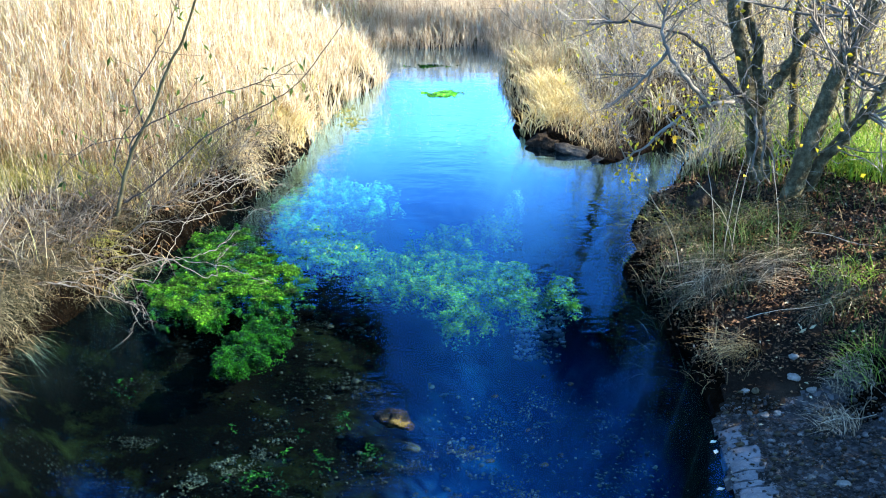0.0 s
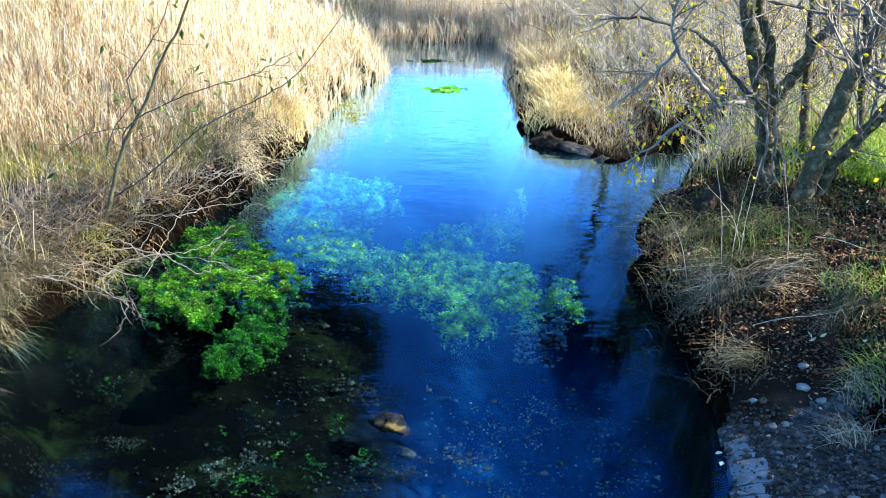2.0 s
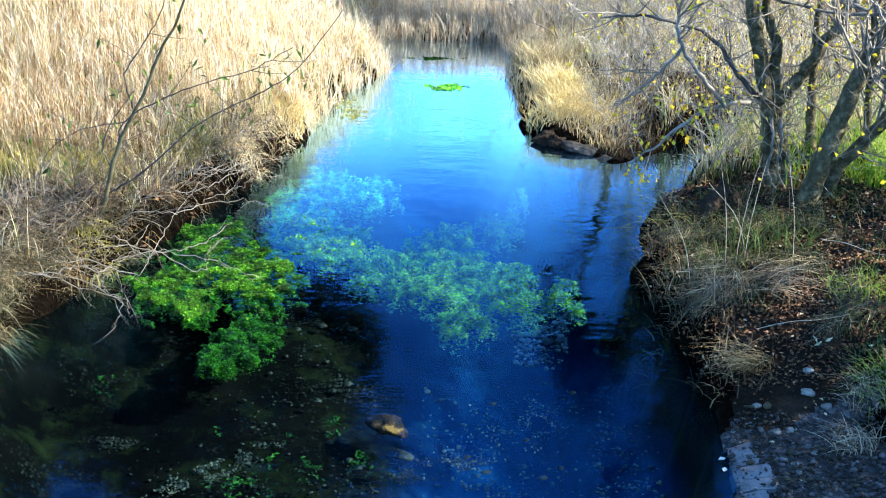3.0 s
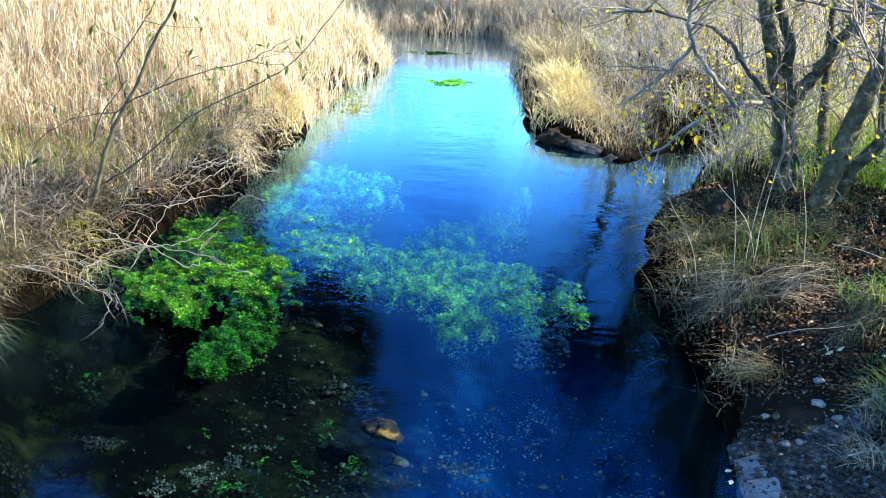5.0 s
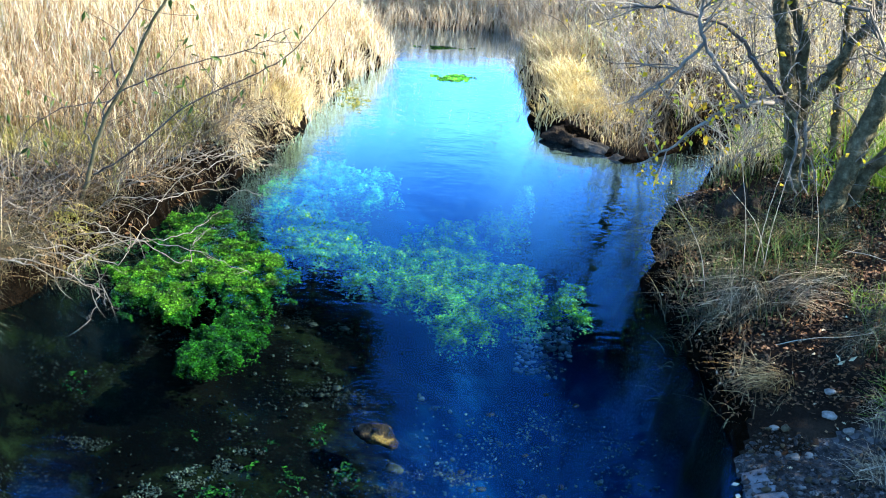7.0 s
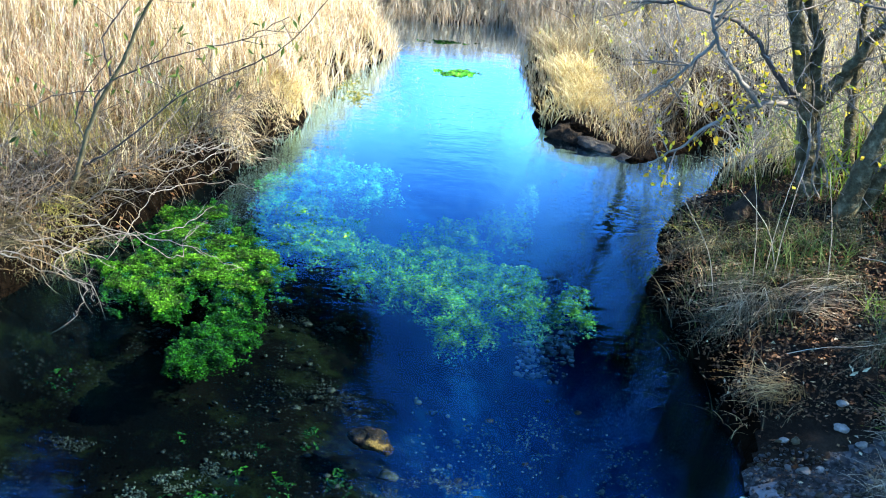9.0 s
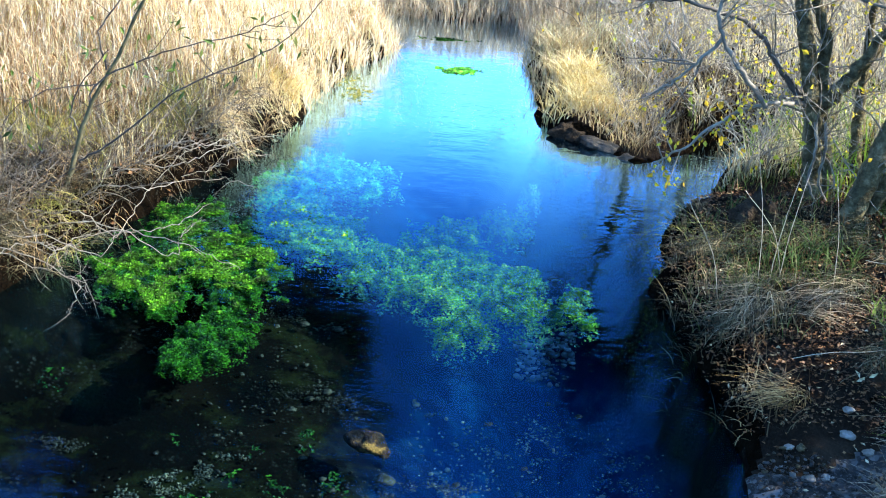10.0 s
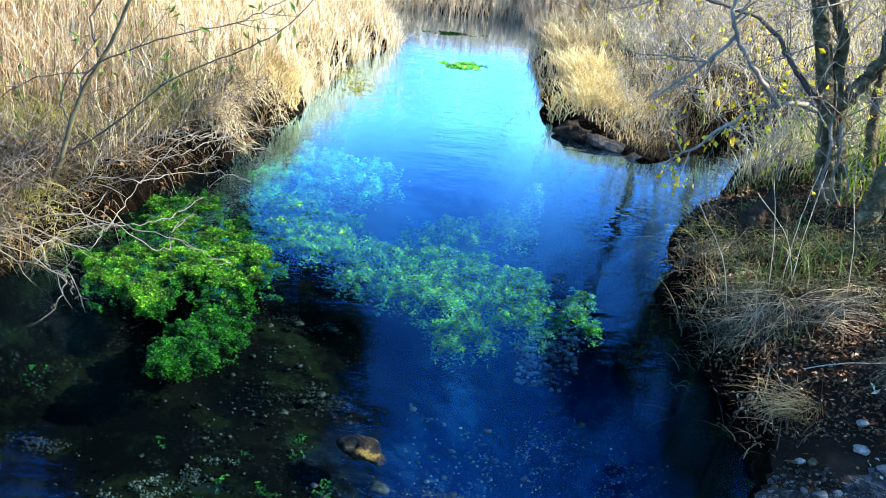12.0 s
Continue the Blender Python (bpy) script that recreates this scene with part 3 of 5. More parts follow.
def reed_stand(roots, height, leaf=4, lean=0.10, plume=True, thick=0.006):
    """Reeds: thin stems, long bent leaves, and feathery heads. Two meshes' worth of quads: stalks and leaves, heads."""
    n = len(roots)
    az = RNG.uniform(0, 2 * np.pi, n)
    bend = np.abs(RNG.normal(0, lean, n))
    h = np.broadcast_to(height, (n,)) * RNG.uniform(0.75, 1.12, n)
    bend = np.where(RNG.random(n) < 0.2, bend * 3.5, bend)
    pieces = [blades(roots, h, az, bend, thick, 4), blades(roots, h, az + 1.57, bend * 0.0 + 0.001, thick * 0.8, 2)]
    out = np.stack([np.cos(az), np.sin(az), az * 0], -1)
    for k in range(leaf):
        f = RNG.uniform(0.12, 0.95, n)
        at = roots + out * (bend * h * f ** 1.8)[:, None] + np.array([0, 0, 1.0]) * (h * f)[:, None]
        pieces.append(blades(at, RNG.uniform(0.10, 0.32, n), RNG.uniform(0, 6.28, n), RNG.uniform(0.2, 1.1, n), RNG.uniform(0.003, 0.007, n), 3, RNG.uniform(0.0, 0.7, n)))
    heads = []
    if plume:
        top = roots + out * (bend * h)[:, None] + np.array([0, 0, 1.0]) * h[:, None]
        for k in range(2):
            heads.append(blades(top - np.array([0, 0, 0.12]) * RNG.random((n, 1)), RNG.uniform(0.06, 0.14, n), az + RNG.normal(0, 0.9, n), RNG.uniform(0.2, 0.8, n), 0.006, 2, 0.4))
    return join(pieces), (join(heads) if heads else None)


def tussock(at, count, height, spread, material, label, wide=0.007, lean=(0.2, 1.3), comb=None, droop=0.55, category="grass", name="grass_tussock", tidy=0.8):
    """A clump of arching blades. comb: an angle that the blades mostly fall towards."""
    at = np.array(at, float)
    az = RNG.uniform(0, 2 * np.pi, count) if comb is None else RNG.normal(comb, tidy, count)
    r = spread * np.sqrt(RNG.random(count))
    th = RNG.uniform(0, 2 * np.pi, count)
    x, y = at[0] + r * np.cos(th), at[1] + r * np.sin(th)
    roots = np.stack([x, y, land(x, y) - 0.01], -1)
    V, Q = blades(roots, height * RNG.uniform(0.3, 1.2, count), az, RNG.uniform(*lean, count), wide * RNG.uniform(0.6, 1.3, count), 6, RNG.uniform(0.3, 1.0, count) * droop, RNG.normal(0, 0.6 if tidy > 0.45 else 0.22, count))
    foot = (at[0], at[1], float(land(at[0], at[1])))
    return single(name, (V, Q), material, label, category, "bank grass tussocks", at=foot)


def stone(name, at, size, material, label, category="stone", group="", seed=0, under=0.35, turn=0.0):
    """A worn stone: a ball pushed about by noise and flattened."""
    bm = bmesh.new()
    bmesh.ops.create_icosphere(bm, subdivisions=4 if max(size) > 0.1 else 3, radius=1)
    for v in bm.verts:
        q = v.co.copy()
        k = 1 + 0.45 * noise.noise(q * 1.2 + Vector((seed * 7.1, 0, 0))) + 0.22 * noise.noise(q * 2.7 + Vector((0, seed * 3.7, 0))) + 0.06 * noise.noise(q * 7)
        q = q * k
        q.z = max(q.z, -0.55)
        v.co = Vector((q.x * size[0], q.y * size[1], q.z * size[2]))
    me = bpy.data.meshes.new(name)
    bm.to_mesh(me)
    bm.free()
    me.materials.append(material)
    for poly in me.polygons:
        poly.use_smooth = True
    ob = new(name, me)
    ob.matrix_world = pose(at[0], at[1], at[2] + size[2] * under, 0, 0, turn)
    return tagged(ob, label, category, group)

# ---- reed beds ----
def build_reeds():
    def reedy(x, y, d):
        edge = np.interp(y, [7, 8.4, 8.8, 9.4, 10.6, 20], [9.0, 1.5, 0.75, 0.42, 0.03, 0.03]) + 0.4 * vnoise(x, y, 2.3) * (y < 10.2)
        return (x < 0.2) & (d > np.where(y > 10.3, -0.10, edge)) & ~((y > 12.3) & (x > -0.8))
    roots, d = scatter(21000, -6.0, 0, 8.2, 15.5, reedy)
    bed = thing("reed_bed", (-3, 11, 0.3), "tall sunlit straw-coloured dry reeds crowding the stream bank", "reeds", kind="stuff")
    tall = 0.40 + 0.95 * np.clip((d - 0.15) / 1.6, 0, 1) + 0.10 * vnoise(roots[:, 0], roots[:, 1], 1.2)
    tall = tall * np.interp(roots[:, 1], [7.5, 9.2, 10.4], [0.38, 0.46, 1.0])
    tall = np.where(roots[:, 1] > 9.3, np.minimum(tall, 0.10 + 0.85 * np.maximum(d, 0)), tall)
    front = roots[:, 1] + 0.5 * vnoise(roots[:, 0], roots[:, 1], 1.7) + RNG.normal(0, 0.25, len(roots)) - 0.25 * roots[:, 0] < 10.3
    for some, mat in ((~front, M_REED), (front, M_REED_BROWN)):
        stalks, heads = reed_stand(roots[some], tall[some], 6, 0.18, thick=0.0065)
        part("stalks", stalks, mat, bed, smooth=False, kind="stuff")
        part("plumes", heads, M_PLUME, bed, smooth=False, kind="stuff")
    roots, d = scatter(20000, -3.0, 7.0, 12.8, 16.5, lambda x, y, d: (d > -0.15) & ((x > -0.8) | (y > 15)) & ((y > 12.95) | (x > 2)) & (y + 0.2 * x > 12.9))
    far = thing("far_reed_bed", (0, 14, 0.3), "grey-brown dry reeds standing behind the stream's far end", "reeds", kind="stuff")
    stalks, heads = reed_stand(roots, 0.22 + 0.11 * np.clip(roots[:, 1] - 13.2, 0, 4), 5, 0.12)
    part("stalks", stalks, M_REED_FAR, far, smooth=False, kind="stuff")
    part("plumes", heads, M_PLUME, far, smooth=False, kind="stuff")


def build_undergrowth():
    def cover(name, n, box, keep, h, w, mat, label, lean=(0.2, 1.2), segs=4):
        roots, d = scatter(n, *box, keep)
        k = len(roots)
        data = blades(roots, h * RNG.uniform(0.4, 1.2, k), RNG.uniform(0, 6.28, k), RNG.uniform(*lean, k), w * RNG.uniform(0.6, 1.3, k), segs, RNG.uniform(0, 0.6, k))
        single(name, data, mat, label, "grass", kind="stuff", at=(float(roots[:, 0].mean()), float(roots[:, 1].mean()), 0.3))
    def overhang(name, n, box, band, h, w, mat, label):
        """Blades rooted on the brink that arch out and hang towards the water."""
        roots, d = scatter(n, *box, lambda x, y, d: (d > band[0]) & (d < band[1]) & (vnoise(x, y, 6) > np.where(y < 8.2, 0.0, -0.55)))
        k = len(roots)
        x, y = roots[:, 0], roots[:, 1]
        az = np.arctan2(shore_distance(x, y - 0.02) - shore_distance(x, y + 0.02), shore_distance(x - 0.02, y) - shore_distance(x + 0.02, y))
        data = blades(roots, h * RNG.uniform(0.4, 1.2, k), az + RNG.normal(0, 0.6, k), RNG.uniform(0.4, 1.3, k), w * RNG.uniform(0.6, 1.3, k), 5, RNG.uniform(0.7, 1.7, k), RNG.normal(0, 0.3, k))
        single(name, data, mat, label, "grass", kind="stuff", at=(float(x.mean()), float(y.mean()), 0.3))
    cover("bank_fringe", 22000, (-3.6, 1.4, 5.8, 14), lambda x, y, d: (d > np.where((y > 9.4) & (x < 0) | (y > 11), -0.03, np.where(y > 7.8, 0.09, 0.05))) & (d < 0.42) & (x < -0.3) & (y < 10.4) & ((y > 8.1) | (vnoise(x, y, 7) > 0.25)), 0.26, 0.006, M_BROWN, "drooping dry grass fringe along the water's edge", (0.4, 1.6))
    overhang("straw_fringe", 6000, (-1.9, -0.8, 9.2, 10.9), (-0.02, 0.25), 0.2, 0.005, M_DRY, "sunlit straw hanging over the bank beside the reeds")
    cover("reed_foot", 9000, (-1.0, 1.6, 12.6, 13.7), lambda x, y, d: (d > -0.14) & (d < 0.25), 0.26, 0.006, M_REED_FAR, "grey-brown reed stubble at the far water's edge", (0.05, 0.5))
    overhang("hanging_fringe", 9000, (-3.2, -0.9, 6.4, 10.4), (-0.01, 0.15), 0.24, 0.0045, M_BROWN, "withered grass hanging over the undercut bank into shade")
    overhang("hanging_straw", 1500, (-3.2, -0.9, 6.4, 10.4), (0.03, 0.28), 0.26, 0.004, M_PALE, "bleached straw hanging over the undercut bank")
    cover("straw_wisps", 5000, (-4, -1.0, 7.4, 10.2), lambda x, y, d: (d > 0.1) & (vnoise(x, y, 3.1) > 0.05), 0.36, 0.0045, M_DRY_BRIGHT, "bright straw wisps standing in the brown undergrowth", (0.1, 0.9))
    cover("bank_thatch", 7000, (-3.6, -1.2, 7.5, 9.4), lambda x, y, d: (d > 0.12) & (d < 0.7), 0.22, 0.005, M_BROWN, "matted straw lying over the bank top", (0.9, 1.6))
    cover("sunny_fringe", 30000, (-2.2, 1.5, 9.9, 14), lambda x, y, d: (d > -0.05) & (d < 0.4) & ((y > 10.2) | (x > 0)) & ~((x > 0.4) & (y < 11.0)), 0.17, 0.006, M_DRY, "pale dry grass fringe at the water's edge", (0.2, 1.2))
    cover("shaded_fringe", 2200, (1.1, 2.2, 6.3, 9.6), lambda x, y, d: (d > -0.02) & (d < 0.3) & (vnoise(x, y, 5) > -0.2), 0.15, 0.005, M_BROWN, "withered grass hanging over the shaded bank edge", (0.4, 1.6))
    cover("dry_undergrowth", 17000, (-6, -0.6, 6.2, 14), lambda x, y, d: (d > np.where((y > 7.8) & (y < 9.5), 0.08, 0.0)) & (x < -0.4) & (d < 2.6) & ((y > 8.3) | (vnoise(x, y, 3.4) > 0.05)) & (y > 7.5), 0.30, 0.0045, M_BROWN, "matted brown dry grass under the reeds")
    cover("green_undergrowth", 20000, (-4, -1.2, 7.6, 9.8), lambda x, y, d: (d > 0.15) & (d < 1.5) & (vnoise(x, y, 2.2) > -0.1), 0.26, 0.005, M_OLIVE, "olive green grass among dry stalks on the bank")
    cover("pale_undergrowth", 12000, (-6, -0.6, 7.5, 14), lambda x, y, d: (d > np.where(y > 9.5, 0.1, 1.0)) & (x < -0.4) & (d < 3.0), 0.5, 0.006, M_DRY, "straw-coloured tangled grass among the reeds")
    cover("peninsula_grass", 14000, (0.5, 2.8, 9.8, 13.2), lambda x, y, d: (d > 0.09) & (x < 1.18 + 0.5 * (y - 9.9)), 0.15, 0.006, M_DRY, "pale straw grass covering the peninsula")
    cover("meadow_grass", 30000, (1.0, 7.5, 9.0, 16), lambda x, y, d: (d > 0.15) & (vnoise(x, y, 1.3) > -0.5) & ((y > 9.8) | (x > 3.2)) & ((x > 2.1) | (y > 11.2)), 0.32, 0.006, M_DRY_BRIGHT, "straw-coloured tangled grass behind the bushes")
    cover("fresh_grass", 3800, (2.3, 6.5, 8.6, 12.5), lambda x, y, d: (d > 0.3) & (vnoise(x, y, 1.6) > 0.0), 0.42, 0.010, M_FRESH, "sunlit yellow-green grass behind the tree")
    cover("inlet_stubble", 2200, (1.2, 2.3, 9.9, 11.2), lambda x, y, d: (d > 0.02), 0.22, 0.0045, M_BROWN, "short brown stubble beside the inlet")
    cover("glade_grass", 4500, (1.7, 3.4, 9.2, 10.6), lambda x, y, d: (d > 0.1) & (vnoise(x, y, 2.6) > -0.1), 0.32, 0.007, M_FRESH, "yellow-green grass between the trunks")
    cover("glade_straw", 3500, (1.75, 3.3, 9.2, 10.8), lambda x, y, d: (d > 0.1) & (vnoise(x, y, 3.3) > -0.2), 0.26, 0.006, M_DRY_BRIGHT, "bright straw tufts between the trunks")
    cover("brown_stems", 500, (1.5, 3.4, 9.0, 10.6), lambda x, y, d: (d > 0.05), 0.4, 0.005, M_BROWN, "thin brown stems between the trunks", (0.0, 0.5))
    def matted(name, n, box, keep, way, h, mat, label):
        """Dead blades lying over one another, mostly combed one way."""
        roots, d = scatter(n, *box, keep)
        k = len(roots)
        data = blades(roots, h * RNG.uniform(0.4, 1.2, k), way + 0.5 * vnoise(roots[:, 0], roots[:, 1], 2.5) + RNG.normal(0, 0.45, k), RNG.uniform(0.9, 1.7, k), 0.0042 * RNG.uniform(0.6, 1.3, k), 5, RNG.uniform(0.5, 1.05, k), RNG.normal(0, 0.35, k))
        single(name, data, mat, label, "grass", kind="stuff", at=(float(roots[:, 0].mean()), float(roots[:, 1].mean()), 0.3))
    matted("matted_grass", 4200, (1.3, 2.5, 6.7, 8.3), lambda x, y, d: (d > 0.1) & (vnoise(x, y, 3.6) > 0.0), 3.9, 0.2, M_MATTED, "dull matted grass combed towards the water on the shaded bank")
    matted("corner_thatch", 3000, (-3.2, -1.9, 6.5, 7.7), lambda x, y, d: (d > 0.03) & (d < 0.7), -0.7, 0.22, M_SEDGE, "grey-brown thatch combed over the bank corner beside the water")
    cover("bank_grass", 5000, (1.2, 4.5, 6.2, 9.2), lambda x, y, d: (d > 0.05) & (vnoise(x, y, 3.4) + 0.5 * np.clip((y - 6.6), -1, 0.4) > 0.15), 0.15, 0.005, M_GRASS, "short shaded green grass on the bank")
    cover("bank_straw", 2500, (1.2, 4.5, 6.4, 9.6), lambda x, y, d: (d > 0.02) & (vnoise(x, y, 4.1) > 0.05), 0.2, 0.004, M_BROWN, "thin brown withered grass on the bank")


def build_litter():
    roots, d = scatter(30000, 1.2, 4.2, 5.0, 9.6, lambda x, y, d: (d > 0.02) & (vnoise(x, y, 2.0) > -0.45) & ((y > 6.35) | (RNG.random(len(x)) < 0.12)))
    n = len(roots)
    az = RNG.uniform(0, 6.28, n)
    along = np.stack([np.cos(az), np.sin(az), RNG.normal(0, 0.3, n)], -1)
    nor = np.stack([RNG.normal(0, 0.35, n), RNG.normal(0, 0.35, n), np.ones(n)], -1)
    data = leaves(roots + np.array([0, 0, 0.012]), along, nor, RNG.uniform(0.012, 0.038, n), RNG.uniform(0.006, 0.02, n), RNG.uniform(-0.3, 0.6, n)[:, None])
    single("leaf_litter", data, M_LITTER, "fallen brown leaves strewn over the shaded bank", "leaves", kind="stuff", tri=True, at=(2.5, 7.5, 0.2))
    roots, d = scatter(5000, -4, -1, 6.3, 10.5, lambda x, y, d: (d > 0.0) & (d < 1.4))
    n = len(roots)
    az = RNG.uniform(0, 6.28, n)
    along = np.stack([np.cos(az), np.sin(az), RNG.normal(0, 0.3, n)], -1)
    nor = np.stack([RNG.normal(0, 0.35, n), RNG.normal(0, 0.35, n), np.ones(n)], -1)
    data = leaves(roots + np.array([0, 0, 0.02]), along, nor, RNG.uniform(0.02, 0.05, n), RNG.uniform(0.012, 0.03, n))
    single("leaf_litter", data, M_LITTER, "fallen brown leaves among the reed stalks", "leaves", kind="stuff", tri=True, at=(-2.5, 8, 0.2))


def build_weeds():
    def patch(name, blobs, n, top, deep, mat, label, size=0.02, ragged=0.5, soft=0.45):
        """Leafy water plants: dense in the middle, thinning and sinking towards a ragged rim."""
        bl = np.array(blobs)
        lo, hi = (bl[:, :2] - bl[:, 2:] * 1.4).min(0), (bl[:, :2] + bl[:, 2:] * 1.4).max(0)
        p = np.column_stack([RNG.uniform(lo[0], hi[0], n), RNG.uniform(lo[1], hi[1], n)])
        f = np.full(n, -9.0)
        for cx, cy, rx, ry in bl:
            f = np.maximum(f, 1.0 - np.hypot((p[:, 0] - cx) / rx, (p[:, 1] - cy) / ry))
        tuft = 0.5 * vnoise(p[:, 0], p[:, 1], 4.5) + 0.55 * vnoise(p[:, 0], p[:, 1], 12) + 0.55 * vnoise(p[:, 0], p[:, 1], 27)
        f = f + ragged * tuft * 0.7 + 0.08
        on = RNG.random(n) < np.clip((f + 0.06) / soft, 0, 1) ** 1.2
        p, f, tuft = p[on], f[on], tuft[on]
        k = len(p)
        at = np.column_stack([p, top - deep * np.clip(1 - f / 0.5, 0, 1) - deep * 0.5 * np.clip(0.5 - tuft, 0, 1) - 0.6 * deep * RNG.random(k) ** 2])
        pieces = []
        for j in range(2 if size < 0.018 else 3):
            az = RNG.uniform(0, 6.28, k)
            along = np.stack([np.cos(az), np.sin(az), RNG.normal(0.15, 0.3, k)], -1)
            nor = np.stack([RNG.normal(0, 0.4, k), RNG.normal(0, 0.4, k), np.ones(k)], -1)
            pieces.append(leaves(at, along, nor, size * RNG.uniform(0.5, 1.3, k), size * 0.62 * RNG.uniform(0.6, 1.2, k)))
        c = p.mean(0)
        single(name, join(pieces), mat, label, "water plant", "water plants in the stream", tri=True, kind="stuff", at=(float(c[0]), float(c[1]), top))
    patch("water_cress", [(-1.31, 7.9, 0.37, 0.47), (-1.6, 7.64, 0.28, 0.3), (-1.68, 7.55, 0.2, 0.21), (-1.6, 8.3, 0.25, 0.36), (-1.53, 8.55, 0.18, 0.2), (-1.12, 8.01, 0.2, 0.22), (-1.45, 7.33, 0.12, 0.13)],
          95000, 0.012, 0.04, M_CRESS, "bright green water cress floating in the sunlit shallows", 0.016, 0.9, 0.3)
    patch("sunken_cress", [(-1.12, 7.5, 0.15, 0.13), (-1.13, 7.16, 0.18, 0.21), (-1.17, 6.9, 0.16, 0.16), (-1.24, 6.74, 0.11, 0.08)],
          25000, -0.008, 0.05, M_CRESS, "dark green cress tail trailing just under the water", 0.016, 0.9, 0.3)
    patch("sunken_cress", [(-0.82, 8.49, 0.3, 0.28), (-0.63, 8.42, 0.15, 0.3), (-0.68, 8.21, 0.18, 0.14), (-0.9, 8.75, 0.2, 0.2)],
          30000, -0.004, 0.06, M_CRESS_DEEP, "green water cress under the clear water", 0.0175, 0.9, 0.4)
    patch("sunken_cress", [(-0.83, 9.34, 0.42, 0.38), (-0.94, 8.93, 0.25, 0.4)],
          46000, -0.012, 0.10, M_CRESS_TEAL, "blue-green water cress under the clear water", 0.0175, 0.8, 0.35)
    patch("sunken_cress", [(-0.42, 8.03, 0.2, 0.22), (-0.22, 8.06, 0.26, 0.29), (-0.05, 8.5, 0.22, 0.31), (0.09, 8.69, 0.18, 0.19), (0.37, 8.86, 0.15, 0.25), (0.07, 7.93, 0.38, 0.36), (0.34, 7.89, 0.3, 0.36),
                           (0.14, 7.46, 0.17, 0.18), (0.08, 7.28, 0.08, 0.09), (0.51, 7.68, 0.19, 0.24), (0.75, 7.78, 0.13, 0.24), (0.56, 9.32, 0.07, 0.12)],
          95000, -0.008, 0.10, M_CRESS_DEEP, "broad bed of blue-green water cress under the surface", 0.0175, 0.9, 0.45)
    patch("water_cress", [(-0.02, 11.67, 0.15, 0.07)], 1700, 0.002, 0.010, M_CRESS_TEAL, "small bright green cress patch in midstream", 0.02, 1.3, 0.9)
    patch("water_cress", [(-0.06, 12.49, 0.22, 0.05)], 700, 0.003, 0.008, M_CRESS, "thin dark green cress streak before the far reeds", 0.02, 1.3, 0.9)
    patch("water_cress", [(-0.76, 11.07, 0.18, 0.38)], 1500, 0.004, 0.02, M_OLIVE, "thin olive cress beside the reeds")
    patch("water_cress", [(-0.79, 6.25, 0.06, 0.07), (-0.57, 6.35, 0.05, 0.07), (-0.39, 5.95, 0.10, 0.09), (-0.64, 5.9, 0.08, 0.07), (-0.88, 5.98, 0.06, 0.05), (-1.9, 6.75, 0.1, 0.06), (-1.2, 6.3, 0.05, 0.05), (-0.95, 5.75, 0.14, 0.08)],
          6000, -0.10, 0.08, M_CRESS, "small green cress sprigs over the stony bed", 0.022, 0.9, 0.9)


build_reeds()
build_undergrowth()
build_litter()
build_weeds()


# ---- trees and bushes ----
def limb(parent, name, points, r0, r1, material, gnarl=0.006, sides=8, label=""):
    line = smooth_path(points, 6, gnarl)
    part(name, tube(line, [r0, (r0 + r1) * 0.5, r1], sides, 0.04), material, parent, label)
    return line


def twigs_along(line, count, length, radius, levels, out, tips, up=0.4, start=0.25, wild=0.4, every=0.1):
    for k in range(count):
        i = int(RNG.uniform(start, 0.98) * (len(line) - 1))
        d = unit(line[min(i + 1, len(line) - 1)] - line[max(i - 1, 0)])
        w = unit(d * 0.4 + unit(RNG.normal(0, 1, 3)) * 0.9 + np.array([0, 0, up * 0.5]))
        sprout(line[i], w, length * RNG.uniform(0.5, 1.2), radius, levels, out, tips, up, wild, every)


def hang_each(parent, tips, most, length, width, material, label):
    """Single leaves at twig tips, each an object of its own on one shared mesh."""
    V, T = leaves(np.zeros((1, 3)), np.array([[1.0, 0, 0]]), np.array([[0, 0, 1.0]]), length, width)
    me = np_mesh("leaf", V, None, T, (material,))
    pick = [tips[i] for i in RNG.permutation(len(tips))[:most]]
    foot = np.array(parent.matrix_world.translation)
    for p, d in pick:
        ob = new("leaf", me)
        ob.parent = parent
        s = RNG.uniform(0.7, 1.2)
        p = p - foot + RNG.normal(0, 0.012, 3)
        ob.matrix_basis = pose(*p, RNG.uniform(0, 360), RNG.uniform(10, 80), RNG.uniform(0, 360)) @ Matrix.Diagonal((s, s, s, 1))
        tagged(ob, label)


def hang_leaves(parent, tips, share, size, material, label, name="leaves", spread=0.05):
    pick = [t for t in tips if RNG.random() < share]
    if not pick:
        return
    at = np.array([p for p, d in pick]) + RNG.normal(0, spread, (len(pick), 3))
    n = len(at)
    along = np.column_stack([RNG.normal(0, 1, n), RNG.normal(0, 1, n), RNG.normal(-0.5, 0.5, n)])
    nor = RNG.normal(0, 1, (n, 3))
    part(name, leaves(at, along, nor, size * RNG.uniform(0.6, 1.2, n), size * 0.7 * RNG.uniform(0.6, 1.1, n)), material, parent, label, tri=True, smooth=False, kind="stuff")


